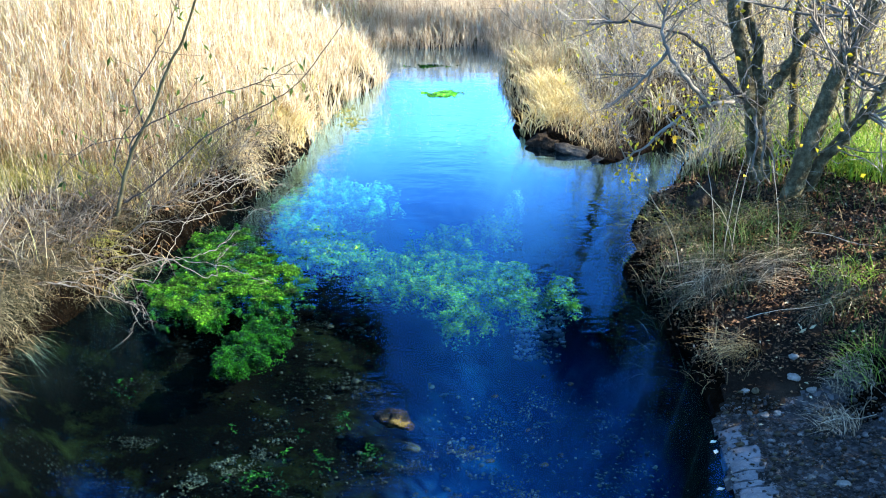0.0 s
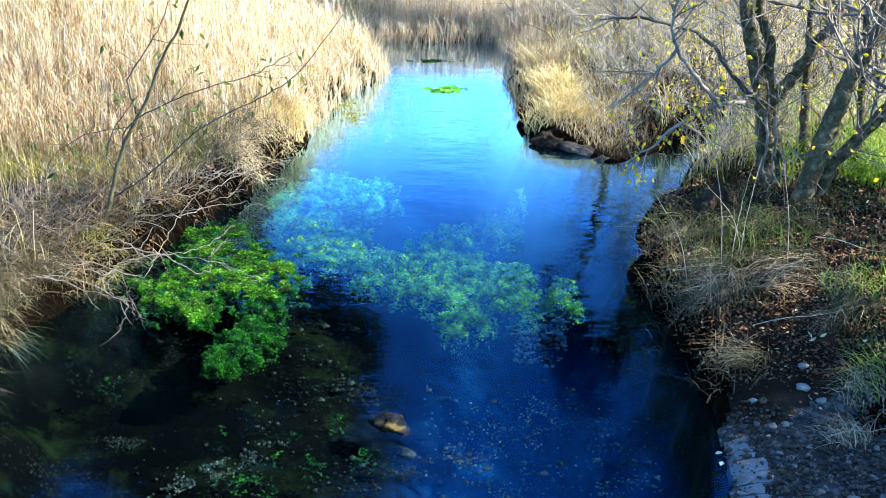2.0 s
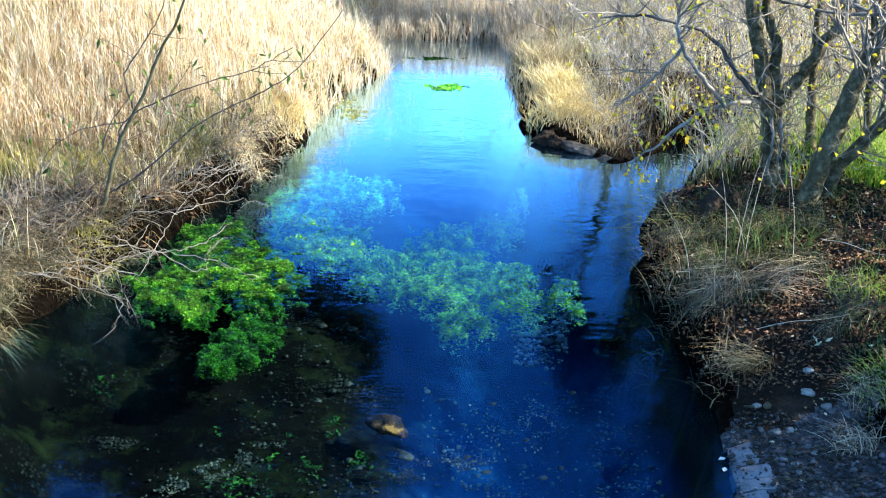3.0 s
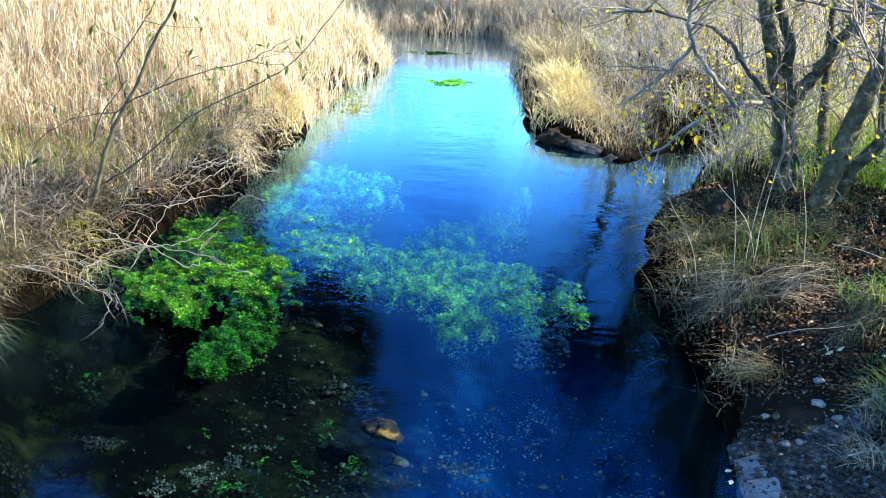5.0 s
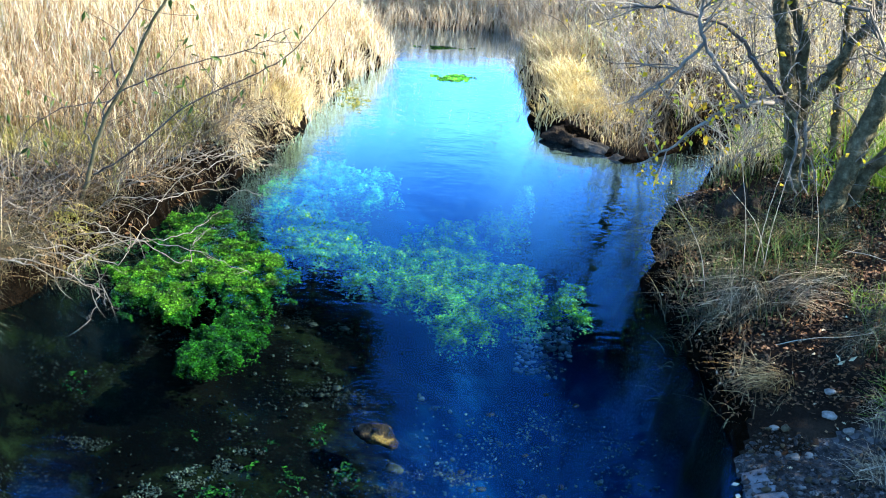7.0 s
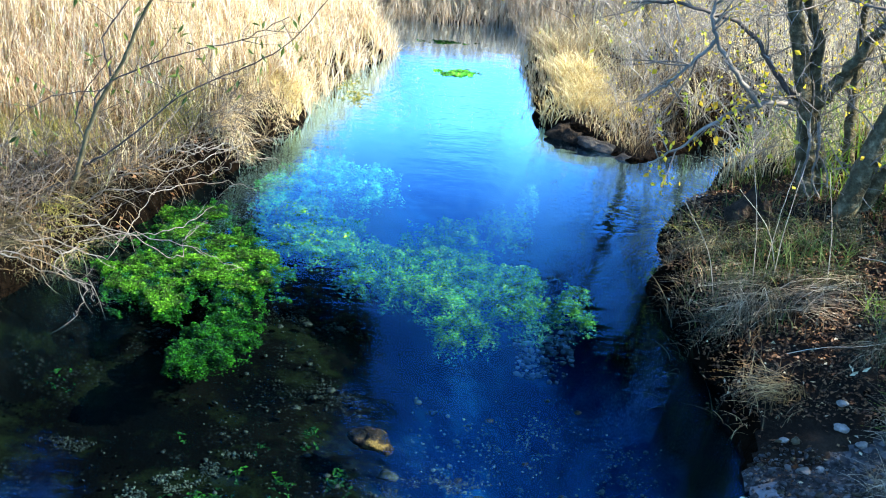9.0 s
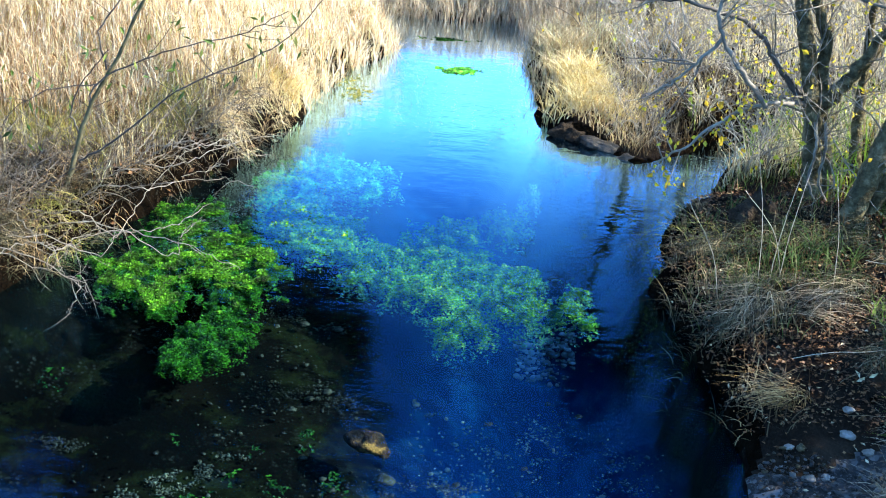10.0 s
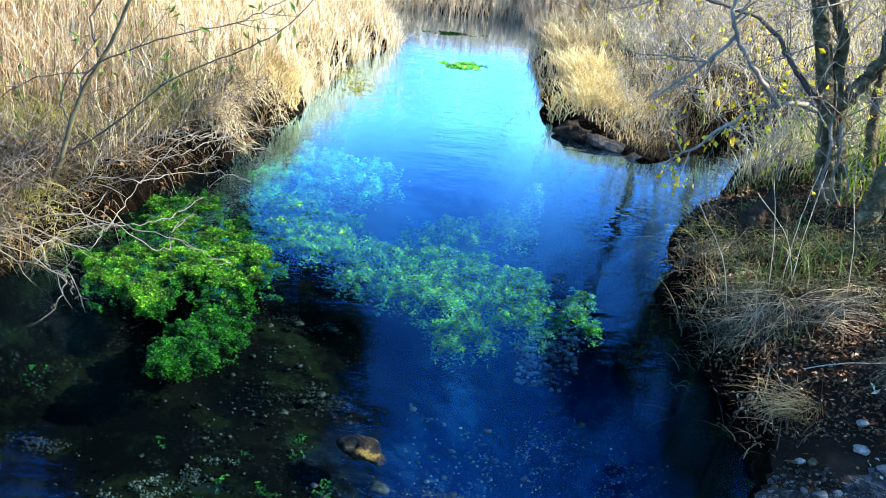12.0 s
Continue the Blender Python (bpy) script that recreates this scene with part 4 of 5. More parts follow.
def build_bank_tree():
    t = thing("bank_tree", (2.25, 8.7, 0.45), "many-stemmed grey-barked bare tree with a few yellow leaves on the bank", "tree")
    tr = limb(t, "trunk", [(2.24, 8.75, 0.25), (2.19, 8.8, 0.6), (2.13, 8.8, 0.9), (2.03, 8.8, 1.29), (1.94, 8.85, 1.75), (1.95, 9.0, 2.8), (1.8, 9.1, 4.0)], 0.066, 0.03, M_BARK, 0.004, 10)
    stems = [tr]
    stems.append(limb(t, "stem", [(2.33, 8.78, 0.25), (2.25, 8.82, 0.66), (2.18, 8.84, 0.92), (2.15, 8.86, 1.3), (2.06, 8.9, 1.75), (2.2, 8.8, 3.2)], 0.058, 0.02, M_BARK))
    stems.append(limb(t, "limb", [(2.13, 8.8, 0.86), (2.29, 8.8, 1.05), (2.43, 8.8, 1.28), (2.57, 8.8, 1.55), (2.72, 8.8, 1.9), (2.9, 8.7, 2.9)], 0.05, 0.02, M_BARK))
    reach = limb(t, "limb", [(2.1, 8.78, 0.92), (1.95, 8.68, 0.95), (1.8, 8.6, 0.96), (1.57, 8.6, 0.83), (1.38, 8.6, 0.65), (1.21, 8.6, 0.53)], 0.018, 0.005, M_TWIG)
    back = limb(t, "limb", [(2.1, 8.8, 0.9), (1.88, 8.8, 1.14), (1.71, 8.8, 1.35), (1.31, 8.8, 1.47), (1.0, 8.8, 1.46)], 0.02, 0.006, M_TWIG_DARK)
    rise = limb(t, "limb", [(1.8, 8.55, 0.96), (1.62, 8.5, 1.18), (1.48, 8.5, 1.36), (1.44, 8.5, 1.53), (1.46, 8.5, 1.8), (1.3, 8.5, 2.4)], 0.016, 0.008, M_TWIG)
    fork = limb(t, "limb", [(1.48, 8.5, 1.36), (1.35, 8.5, 1.2), (1.2, 8.5, 1.05), (1.08, 8.5, 0.98)], 0.012, 0.004, M_TWIG)
    for x in (2.14, 2.2):
        limb(t, "sucker", [(x, 8.68, 0.85), (x + 0.02, 8.64, 0.7), (x + 0.01, 8.62, 0.5), (x + 0.08, 8.6, 0.36)], 0.011, 0.006, M_TWIG, 0.003, 6)
    out, tips = [], []
    twigs_along(reach, 14, 0.34, 0.005, 2, out, tips, 0.0, 0.4)
    droop = list(tips)
    for line, k in ((back, 14), (rise, 12), (fork, 8)):
        twigs_along(line, k, 0.5, 0.006, 2, out, tips, 0.1)
    for line in stems:
        twigs_along(line, 20, 0.7, 0.006, 2, out, tips, 0.3, 0.12)
        twigs_along(line, 3, 1.3, 0.012, 2, out, tips, 0.4, 0.6)
    part("twig_crown", join(out), M_TWIG, t, "thin bare twigs", kind="stuff")
    hang_each(t, droop, 170, 0.04, 0.03, M_AUTUMN, "yellow autumn leaf")
    hang_leaves(t, tips, 0.2, 0.042, M_YELLOW, "scattered yellow autumn leaves")
    # Added tree: unseen crown, shaped so that the water mirrors dark boughs.
    t = thing("leafy_tree", (3.5, 13.1, float(land(3.5, 13.1))), "dark leafy tree above the view, added for its mirror image in the water", "tree")
    lines = [limb(t, "trunk", [(3.5, 13.1, float(land(3.5, 13.1)) - 0.05), (3.3, 13.05, 1.8), (2.93, 13.0, 3.61), (2.79, 13.0, 4.9), (2.7, 13.0, 6.6)], 0.10, 0.05, M_BARK, 0.012, 10),
             limb(t, "bough", [(3.06, 13.02, 3.29), (2.48, 13.0, 3.87), (2.22, 13.0, 4.27), (1.91, 13.0, 4.82), (1.6, 13.0, 5.5)], 0.065, 0.03, M_BARK, 0.02, 8),
             limb(t, "bough", [(3.18, 13.02, 2.97), (2.48, 13.0, 3.28), (1.85, 13.0, 3.58), (1.4, 13.0, 3.51), (1.12, 13.0, 2.97)], 0.05, 0.02, M_BARK, 0.02, 8),
             limb(t, "bough", [(1.91, 13.0, 3.57), (1.63, 13.0, 3.87), (1.53, 13.0, 4.25), (1.34, 13.0, 4.7)], 0.035, 0.015, M_BARK, 0.02, 7),
             limb(t, "bough", [(3.18, 13.0, 2.9), (2.55, 13.0, 2.87), (2.14, 13.0, 2.69), (1.91, 13.0, 2.6)], 0.035, 0.013, M_BARK, 0.02, 7)]
    out, tips = [], []
    for line, k in zip(lines, (14, 14, 14, 8, 10)):
        twigs_along(line, k, 0.55, 0.012, 2, out, tips, 0.2, 0.35)
    part("twig_spray", join(out), M_TWIG_DARK, t, kind="stuff")
    # Leaf clumps placed to fit the dark mirrored shapes from the camera.
    hubs = np.array([(1.21, 3.05, 0.11), (1.36, 3.43, 0.17), (1.43, 3.64, 0.13), (1.58, 3.86, 0.12), (2.13, 2.64, 0.13), (2.46, 3.25, 0.15), (2.93, 3.42, 0.17), (2.9, 3.86, 0.16), (2.83, 4.37, 0.17), (2.79, 4.88, 0.18), (2.74, 5.4, 0.22),
                     (2.45, 3.92, 0.11), (2.22, 4.25, 0.11), (1.98, 4.75, 0.10), (2.68, 2.97, 0.16), (1.78, 3.58, 0.09), (2.35, 2.9, 0.12), (1.62, 3.35, 0.16), (1.85, 3.2, 0.12), (2.05, 2.95, 0.12), (2.6, 4.6, 0.14), (2.55, 5.2, 0.16), (1.45, 3.1, 0.13)])
    hubs[:, 2] *= 0.62
    n = 9500
    pick = RNG.integers(0, len(hubs), n)
    at = np.column_stack([hubs[pick, 0] + RNG.normal(0, 1, n) * hubs[pick, 2], 13.0 + RNG.normal(0, 0.12, n), hubs[pick, 1] + RNG.normal(0, 1, n) * hubs[pick, 2]])
    part("leaves", leaves(at, RNG.normal(0, 1, (n, 3)), RNG.normal(0, 1, (n, 3)), 0.095 * RNG.uniform(0.6, 1.3, n), 0.065), M_ALDER, t, tri=True, smooth=False, kind="stuff")

    t = thing("leaning_tree", (2.38, 8.35, 0.4), "leaning dark grey tree trunk forking from the bank", "tree")
    a = limb(t, "trunk", [(2.30, 8.32, 0.2), (2.36, 8.3, 0.5), (2.42, 8.3, 0.72), (2.50, 8.3, 1.05), (2.58, 8.3, 1.32), (2.75, 8.3, 1.8), (3.0, 8.4, 3.2)], 0.072, 0.046, M_BARK, 0.004, 14)
    b = limb(t, "stem", [(2.42, 8.42, 0.25), (2.55, 8.4, 0.62), (2.7, 8.4, 0.82), (2.9, 8.4, 1.12), (3.3, 8.5, 2.0)], 0.05, 0.03, M_BARK, 0.004, 10)
    c = limb(t, "stem", [(2.58, 9.2, 0.3), (2.54, 9.2, 0.73), (2.51, 9.2, 1.12), (2.5, 9.2, 1.5), (2.6, 9.2, 2.6)], 0.042, 0.016, M_BARK)
    e = limb(t, "stem", [(2.9, 9.0, 0.4), (2.85, 9.0, 1.0), (2.8, 9.0, 1.6), (2.8, 9.0, 2.6)], 0.03, 0.012, M_BARK)
    out, tips = [], []
    for line, k in ((a, 14), (b, 12), (c, 12), (e, 12)):
        twigs_along(line, k, 0.65, 0.006, 2, out, tips, 0.3, 0.2)
    for line in (a, b):
        twigs_along(line, 10, 1.4, 0.014, 2, out, tips, 0.4, 0.6)
    part("twig_crown", join(out), M_TWIG, t, "thin bare twigs", kind="stuff")
    hang_leaves(t, tips, 0.25, 0.042, M_YELLOW, "scattered yellow autumn leaves")


def build_bushes():
    """Bare bushes of many thin stems behind the inlet."""
    kinds = []
    for v in range(3):
        t = thing("bare_bush", (0, 0, -50), "leafless grey bush of many thin tangled twigs", "bush", "bare bushes")
        tips = []
        for k in range(11):
            az = RNG.uniform(0, 6.28)
            out = []
            sprout((0.12 * math.cos(az), 0.12 * math.sin(az), -50.02), (0.7 * math.cos(az), 0.7 * math.sin(az), 1.0), RNG.uniform(0.9, 1.9), 0.006, 2, out, tips, 0.4, 0.55, 0.11, 4, 0.45)
            part("stem", join(out), (M_TWIG_PALE, M_TWIG_PALE, M_TWIG)[v], t)
        hang_leaves(t, tips, 0.15, 0.045, M_YELLOW, "few yellow leaves")
        kinds.append(t)
    spots = [(1.45, 10.95), (1.6, 11.6), (1.15, 12.35), (2.1, 12.2), (2.6, 11.95), (2.9, 13.4), (3.5, 12.6), (3.2, 10.4), (2.25, 9.75), (1.95, 9.35), (2.75, 9.5), (3.1, 9.7), (1.38, 10.3), (1.3, 10.6), (1.9, 11.05), (2.4, 12.6), (1.35, 13.0), (2.0, 12.95), (2.75, 12.7), (1.55, 12.05), (1.85, 11.5), (2.35, 11.5), (2.9, 10.85), (2.6, 10.2), (1.45, 12.7), (2.2, 10.6), (3.3, 11.6), (3.0, 12.2)]
    for k, (x, y) in enumerate(spots):
        low = 0.5 if 10.0 < y < 10.7 and x < 2.0 else 0.72 if x < 2.2 else 1.0
        m = pose(x, y, float(land(x, y)), 0, 0, 77 * k) @ Matrix.Diagonal((low, low, low, 1))
        if k < 3:
            kinds[k].matrix_world = m
        else:
            copy_thing(kinds[k % 3], m)


def build_sapling():
    t = thing("willow_sapling", (-2.23, 8.1, 0.3), "slender bare willow sapling with a few green leaves on the bank", "tree")
    a = limb(t, "trunk", [(-2.25, 8.1, 0.1), (-2.14, 8.1, 0.43), (-2.08, 8.1, 0.65), (-1.98, 8.1, 0.89), (-1.85, 8.1, 1.13), (-1.75, 8.1, 1.37), (-1.62, 8.1, 1.61), (-1.4, 8.1, 2.2)], 0.0165, 0.007, M_SAPLING, 0.003, 8)
    b = limb(t, "branch", [(-2.04, 8.1, 0.73), (-2.0, 8.08, 0.91), (-1.79, 8.05, 1.06), (-1.52, 8.05, 1.18), (-1.19, 8.0, 1.30), (-0.93, 8.0, 1.45)], 0.0064, 0.0026, M_TWIG_DARK, 0.003, 5)
    c = limb(t, "branch", [(-2.1, 8.06, 0.46), (-1.86, 7.9, 0.66), (-1.5, 7.8, 1.01), (-1.18, 7.8, 1.19), (-0.89, 7.8, 1.38), (-0.61, 7.8, 1.75)], 0.0064, 0.0026, M_TWIG_DARK, 0.003, 5)
    d = limb(t, "branch", [(-2.0, 8.1, 0.91), (-2.24, 8.1, 0.86), (-2.45, 8.1, 0.74), (-2.55, 8.1, 0.6)], 0.004, 0.002, M_TWIG_DARK, 0.003, 5)
    e = limb(t, "branch", [(-1.94, 8.1, 1.0), (-1.97, 8.1, 1.22), (-1.84, 8.1, 1.43), (-1.74, 8.1, 1.6), (-1.6, 8.1, 1.95)], 0.0064, 0.0026, M_TWIG_DARK, 0.003, 5)
    f = limb(t, "branch", [(-2.1, 8.1, 0.6), (-2.13, 8.05, 0.75), (-2.05, 8.0, 0.95), (-1.9, 8.0, 1.15)], 0.006, 0.0025, M_TWIG_DARK, 0.003, 5)
    out, tips = [], []
    for line in (a, b, c, d, e):
        twigs_along(line, 7, 0.3, 0.003, 1, out, tips, 0.3, 0.35, 0.3, 0.1)
    part("twig_spray", join(out), M_TWIG_DARK, t, kind="stuff")
    hang_each(t, tips, 240, 0.07, 0.021, M_WILLOW, "narrow green willow leaf")


def build_fallen_twigs():
    """Bare dead branches hanging over the water from the reed side."""
    runs = [[(-1.85, 7.82, 0.12), (-1.79, 7.98, 0.20), (-1.70, 8.22, 0.30), (-1.63, 8.39, 0.36), (-1.56, 8.53, 0.40), (-1.48, 8.69, 0.42)],
            [(-1.62, 8.36, 0.35), (-1.46, 8.45, 0.40), (-1.32, 8.59, 0.42), (-1.28, 8.52, 0.40), (-1.31, 8.46, 0.36), (-1.39, 8.43, 0.33), (-1.57, 8.33, 0.30)],
            [(-1.55, 8.54, 0.40), (-1.38, 8.65, 0.42), (-1.20, 8.51, 0.40), (-1.09, 8.59, 0.38), (-1.01, 8.57, 0.34)],
            [(-1.41, 8.60, 0.40), (-1.29, 8.77, 0.38), (-1.09, 8.93, 0.38), (-1.00, 8.97, 0.40), (-0.92, 9.09, 0.45)],
            [(-2.52, 7.79, 0.30), (-2.32, 7.54, 0.35), (-2.14, 7.29, 0.35), (-2.02, 7.23, 0.30), (-1.89, 7.43, 0.30), (-1.68, 7.52, 0.30), (-1.43, 7.48, 0.28), (-1.20, 7.46, 0.22), (-1.08, 7.48, 0.15)],
            [(-2.25, 7.17, 0.30), (-2.15, 7.26, 0.33), (-2.02, 7.23, 0.30), (-1.98, 7.20, 0.22), (-1.92, 7.19, 0.16), (-1.85, 7.18, 0.14), (-1.81, 7.09, 0.10)],
            [(-1.91, 7.19, 0.16), (-1.87, 7.15, 0.10), (-1.88, 7.06, 0.06), (-1.91, 7.05, 0.03)],
            [(-1.84, 7.42, 0.20), (-1.76, 7.49, 0.28), (-1.67, 7.52, 0.30), (-1.49, 7.64, 0.30), (-1.35, 8.07, 0.26)],
            [(-2.07, 7.18, 0.20), (-2.01, 7.19, 0.30), (-1.91, 7.30, 0.32), (-1.84, 7.48, 0.35), (-1.82, 7.79, 0.36)],
            [(-1.53, 7.77, 0.05), (-1.49, 7.87, 0.12), (-1.43, 7.91, 0.18), (-1.36, 7.93, 0.22)],
            [(-1.69, 7.97, 0.36), (-1.51, 8.13, 0.36), (-1.29, 8.25, 0.34), (-1.12, 8.26, 0.30)]]
    for line in runs:
        x, y = line[0][0], line[0][1]
        while shore_distance(x, y) < 0.06:
            x -= 0.04
        root = (x - 0.05, y, float(land(x - 0.05, y)))
        t = thing("dead_branch", root, "bare pale dead branch hanging over the water from the bank", "branch", "dead branches over the water")
        stem = limb(t, "stem", [(root[0], root[1], root[2] - 0.02), ((root[0] + line[0][0]) / 2 + 0.01, (y + line[0][1]) / 2, max(root[2] + 0.03, line[0][2]))] + line, 0.0028, 0.0013, M_TWIG, 0.008, 6)
        out, tips = [], []
        twigs_along(stem, 4, 0.2, 0.0016, 1, out, tips, 0.05, 0.2, 0.5, 0.1)
        part("twig_spray", join(out), M_TWIG, t, kind="stuff")
    out, tips = [], []
    t = thing("bramble_tangle", (-2.4, 8.2, 0.3), "tangle of thin dry grey stalks along the bank", "shrub", kind="stuff")
    roots, d = scatter(2600, -3.4, -1.0, 7.3, 9.9, lambda x, y, d: (d > 0.08) & (d < 0.85))
    for r in roots:
        sprout(r, (RNG.normal(0, 1), RNG.normal(0, 1), 0.5), RNG.uniform(0.2, 0.55), 0.003, 1, out, tips, 0.0, 0.6, 0.17)
    half = len(out) // 2
    part("stalks", join(out[:half]), M_TWIG, t, kind="stuff")
    part("stalks", join(out[half:]), M_TWIG_DARK, t, kind="stuff")


def crown_tree(name, at, trunk, crowns, n_leaf, size, mat, label):
    """A tall tree: trunk, boughs reaching into a few clumps, twigs and leaves."""
    t = thing(name, (at[0], at[1], float(land(at[0], at[1]))), label, "tree")
    top = crowns[0]
    line = limb(t, "trunk", [(at[0], at[1], float(land(at[0], at[1])) - 0.05), (at[0], at[1], 0.9), (at[0] * 0.5 + top[0] * 0.5, at[1], 1.8), (top[0], top[1], top[2])], trunk, trunk * 0.3, M_BARK, 0.02, 10)
    out, tips = [], []
    pts = []
    for cx, cy, cz, rx, rz in crowns:
        limb(t, "bough", [tuple(line[len(line) // 2]), ((at[0] + cx) / 2, (at[1] + cy) / 2, (1.6 + cz) / 2 + 0.2), (cx, cy, cz)], trunk * 0.45, 0.015, M_BARK, 0.02, 7)
        for k in range(26):
            u = unit(RNG.normal(0, 1, 3))
            sprout((cx, cy, cz), u, rx * RNG.uniform(0.6, 1.0), 0.012, 1, out, tips, 0.2, 0.4, 0.12)
        k = int(n_leaf / len(crowns) * (0.13 if rx < 0.32 else 1.0))  # the smallest sprays are thin, so their dark mirror image keeps gaps
        q = RNG.normal(0, 1, (k, 3))
        q = q / np.linalg.norm(q, axis=1, keepdims=True) * np.cbrt(RNG.random((k, 1))) * (1 + 0.25 * RNG.normal(0, 1, (k, 1)))
        pts.append(q * np.array([rx, rx, rz]) + np.array([cx, cy, cz]))
    part("twig_spray", join(out), M_TWIG_DARK, t, kind="stuff")
    p = np.concatenate(pts)
    p = p[vnoise(p[:, 0] + p[:, 2], p[:, 1] - p[:, 2], 2.2) > -0.45]
    n = len(p)
    part("leaves", leaves(p, RNG.normal(0, 1, (n, 3)), RNG.normal(0, 1, (n, 3)), size * RNG.uniform(0.6, 1.3, n), size * 0.7), mat, t, tri=True, smooth=False, kind="stuff")


def build_tall_trees():
    # Added tree: its unseen crowns hang where the water should mirror dark.
    crown_tree("offview_tree", (-1.9, 12.0), 0.06, [(-1.8, 12.2, 4.6, 0.85, 1.7), (-1.4, 12.0, 3.6, 0.6, 0.8), (-2.3, 12.2, 3.9, 0.7, 1.2), (-1.5, 12.2, 6.2, 0.7, 1.0), (-1.05, 12.0, 4.6, 0.5, 1.3), (-2.9, 12.1, 3.3, 0.6, 0.9), (-1.7, 12.0, 2.9, 0.5, 0.5), (-1.0, 12.0, 3.3, 0.4, 0.5), (-0.75, 12.0, 4.1, 0.35, 0.9), (-3.3, 12.2, 2.6, 0.5, 0.6), (-0.7, 12.0, 5.6, 0.4, 0.9), (-3.7, 12.2, 3.0, 0.6, 0.8), (-2.9, 12.1, 4.3, 0.5, 0.7), (-2.4, 12.1, 2.7, 0.5, 0.4), (-4.2, 12.2, 3.5, 0.55, 0.7), (-3.5, 12.2, 3.9, 0.5, 0.6), (-4.3, 12.2, 4.4, 0.5, 0.5), (-2.6, 12.2, 5.0, 0.5, 0.6), (-1.15, 12.0, 2.45, 0.3, 0.35), (-0.82, 12.0, 2.65, 0.27, 0.4)], 78000, 0.09, M_ALDER,
               "dark leafy tree with unseen crown, added to darken the water's mirror")
    # Three unseen trees right of the view, added to shade the bank.
    crown_tree("offview_tree", (4.7, 6.0), 0.09, [(4.7, 6.1, 2.2, 0.9, 1.2), (4.4, 5.2, 2.0, 0.9, 0.9), (5.2, 6.2, 2.7, 0.8, 0.8)], 1700, 0.10, M_ALDER, "unseen leafy tree added beside the view to shade the bank")
    crown_tree("offview_tree", (4.9, 7.4), 0.09, [(5.0, 7.6, 1.7, 0.7, 1.0), (4.7, 8.3, 2.0, 0.6, 0.7), (4.9, 6.9, 3.1, 0.4, 0.4)], 1000, 0.10, M_ALDER, "unseen leafy tree added beside the view to shade the bank")
    crown_tree("offview_tree", (5.8, 4.0), 0.09, [(5.5, 4.4, 2.4, 1.1, 1.3), (5.8, 3.4, 2.8, 1.1, 1.0), (6.2, 5.2, 3.2, 1.0, 0.8)], 6500, 0.10, M_ALDER, "unseen leafy tree added beside the view to shade the bank")


def build_bare_trees():
    """Slender leafless trees added behind the bushes, boughs placed to fit the water's mirror from the camera."""
    for trunk, boughs in (([(1.54, 12.4, 1.01), (1.53, 12.4, 1.31), (1.47, 12.4, 1.62), (1.40, 12.4, 1.92), (1.33, 12.4, 2.24), (1.20, 12.4, 2.62)], ([(1.47, 12.4, 1.62), (1.68, 12.4, 1.80), (1.86, 12.4, 2.05), (2.11, 12.4, 2.37)], [(1.52, 12.4, 1.37), (1.72, 12.4, 1.49), (1.95, 12.4, 1.62)], [(1.40, 12.4, 1.92), (1.15, 12.4, 2.05), (1.02, 12.4, 2.24), (0.85, 12.4, 2.37)])), ([(2.06, 12.4, 1.62), (2.00, 12.4, 1.92), (1.96, 12.4, 2.37), (1.85, 12.4, 2.88), (1.76, 12.4, 3.42)], ())):
        x, y = trunk[0][0] + 0.03, trunk[0][1]
        z = float(land(x, y))
        t = thing("bare_tree", (x, y, z), "slender leafless tree behind the inlet, added for its mirrored boughs", "tree", "bare trees behind the inlet")
        lines = [limb(t, "trunk", [(x, y, z - 0.05)] + trunk, 0.045, 0.022, M_BARK, 0.01, 8)]
        lines += [limb(t, "bough", b, 0.022, 0.008, M_BARK, 0.012, 6) for b in boughs]
        out, tips = [], []
        for line in lines:
            twigs_along(line, 18, 0.55, 0.008, 2, out, tips, 0.2, 0.3)
        part("twig_crown", join(out), M_TWIG_DARK, t, "thin bare twigs", kind="stuff")
        hang_leaves(t, tips, 0.35, 0.05, M_ALDER, "few dark withered leaves")



build_bank_tree()
build_tall_trees()
build_bare_trees()
build_bushes()
build_sapling()
build_fallen_twigs()


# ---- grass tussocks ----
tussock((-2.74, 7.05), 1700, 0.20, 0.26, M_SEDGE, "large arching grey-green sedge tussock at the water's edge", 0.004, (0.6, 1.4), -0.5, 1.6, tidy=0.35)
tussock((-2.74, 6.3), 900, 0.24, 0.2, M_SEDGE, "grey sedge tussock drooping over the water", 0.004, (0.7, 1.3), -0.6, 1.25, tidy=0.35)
tussock((-2.7, 6.35), 90, 0.22, 0.16, M_PALE, "straw-topped blades drooping over the water", 0.004, (0.6, 1.3), -0.6, 1.25, tidy=0.3)
for k, (x, y) in enumerate(((-2.54, 6.98), (-2.46, 7.25), (-2.34, 7.42), (-2.2, 7.62), (-2.12, 7.85), (-2.02, 8.1), (-1.85, 8.6))):
    tussock((x - 0.09, y), 170 + 40 * (k % 3), 0.17 + 0.03 * (k % 2), 0.15, (M_SEDGE, M_BROWN, M_SEDGE, M_BROWN, M_OLIVE)[k % 5], "matted dry grass drooping over the undercut bank", 0.005, (0.6, 1.4), -0.5 + 0.3 * (k % 3 - 1), 1.2, tidy=0.6)
tussock((-1.23, 10.27), 420, 0.2, 0.12, M_GOLD, "golden yellow grass clump at the foot of reeds", 0.008, (0.1, 0.8), None, 0.4)
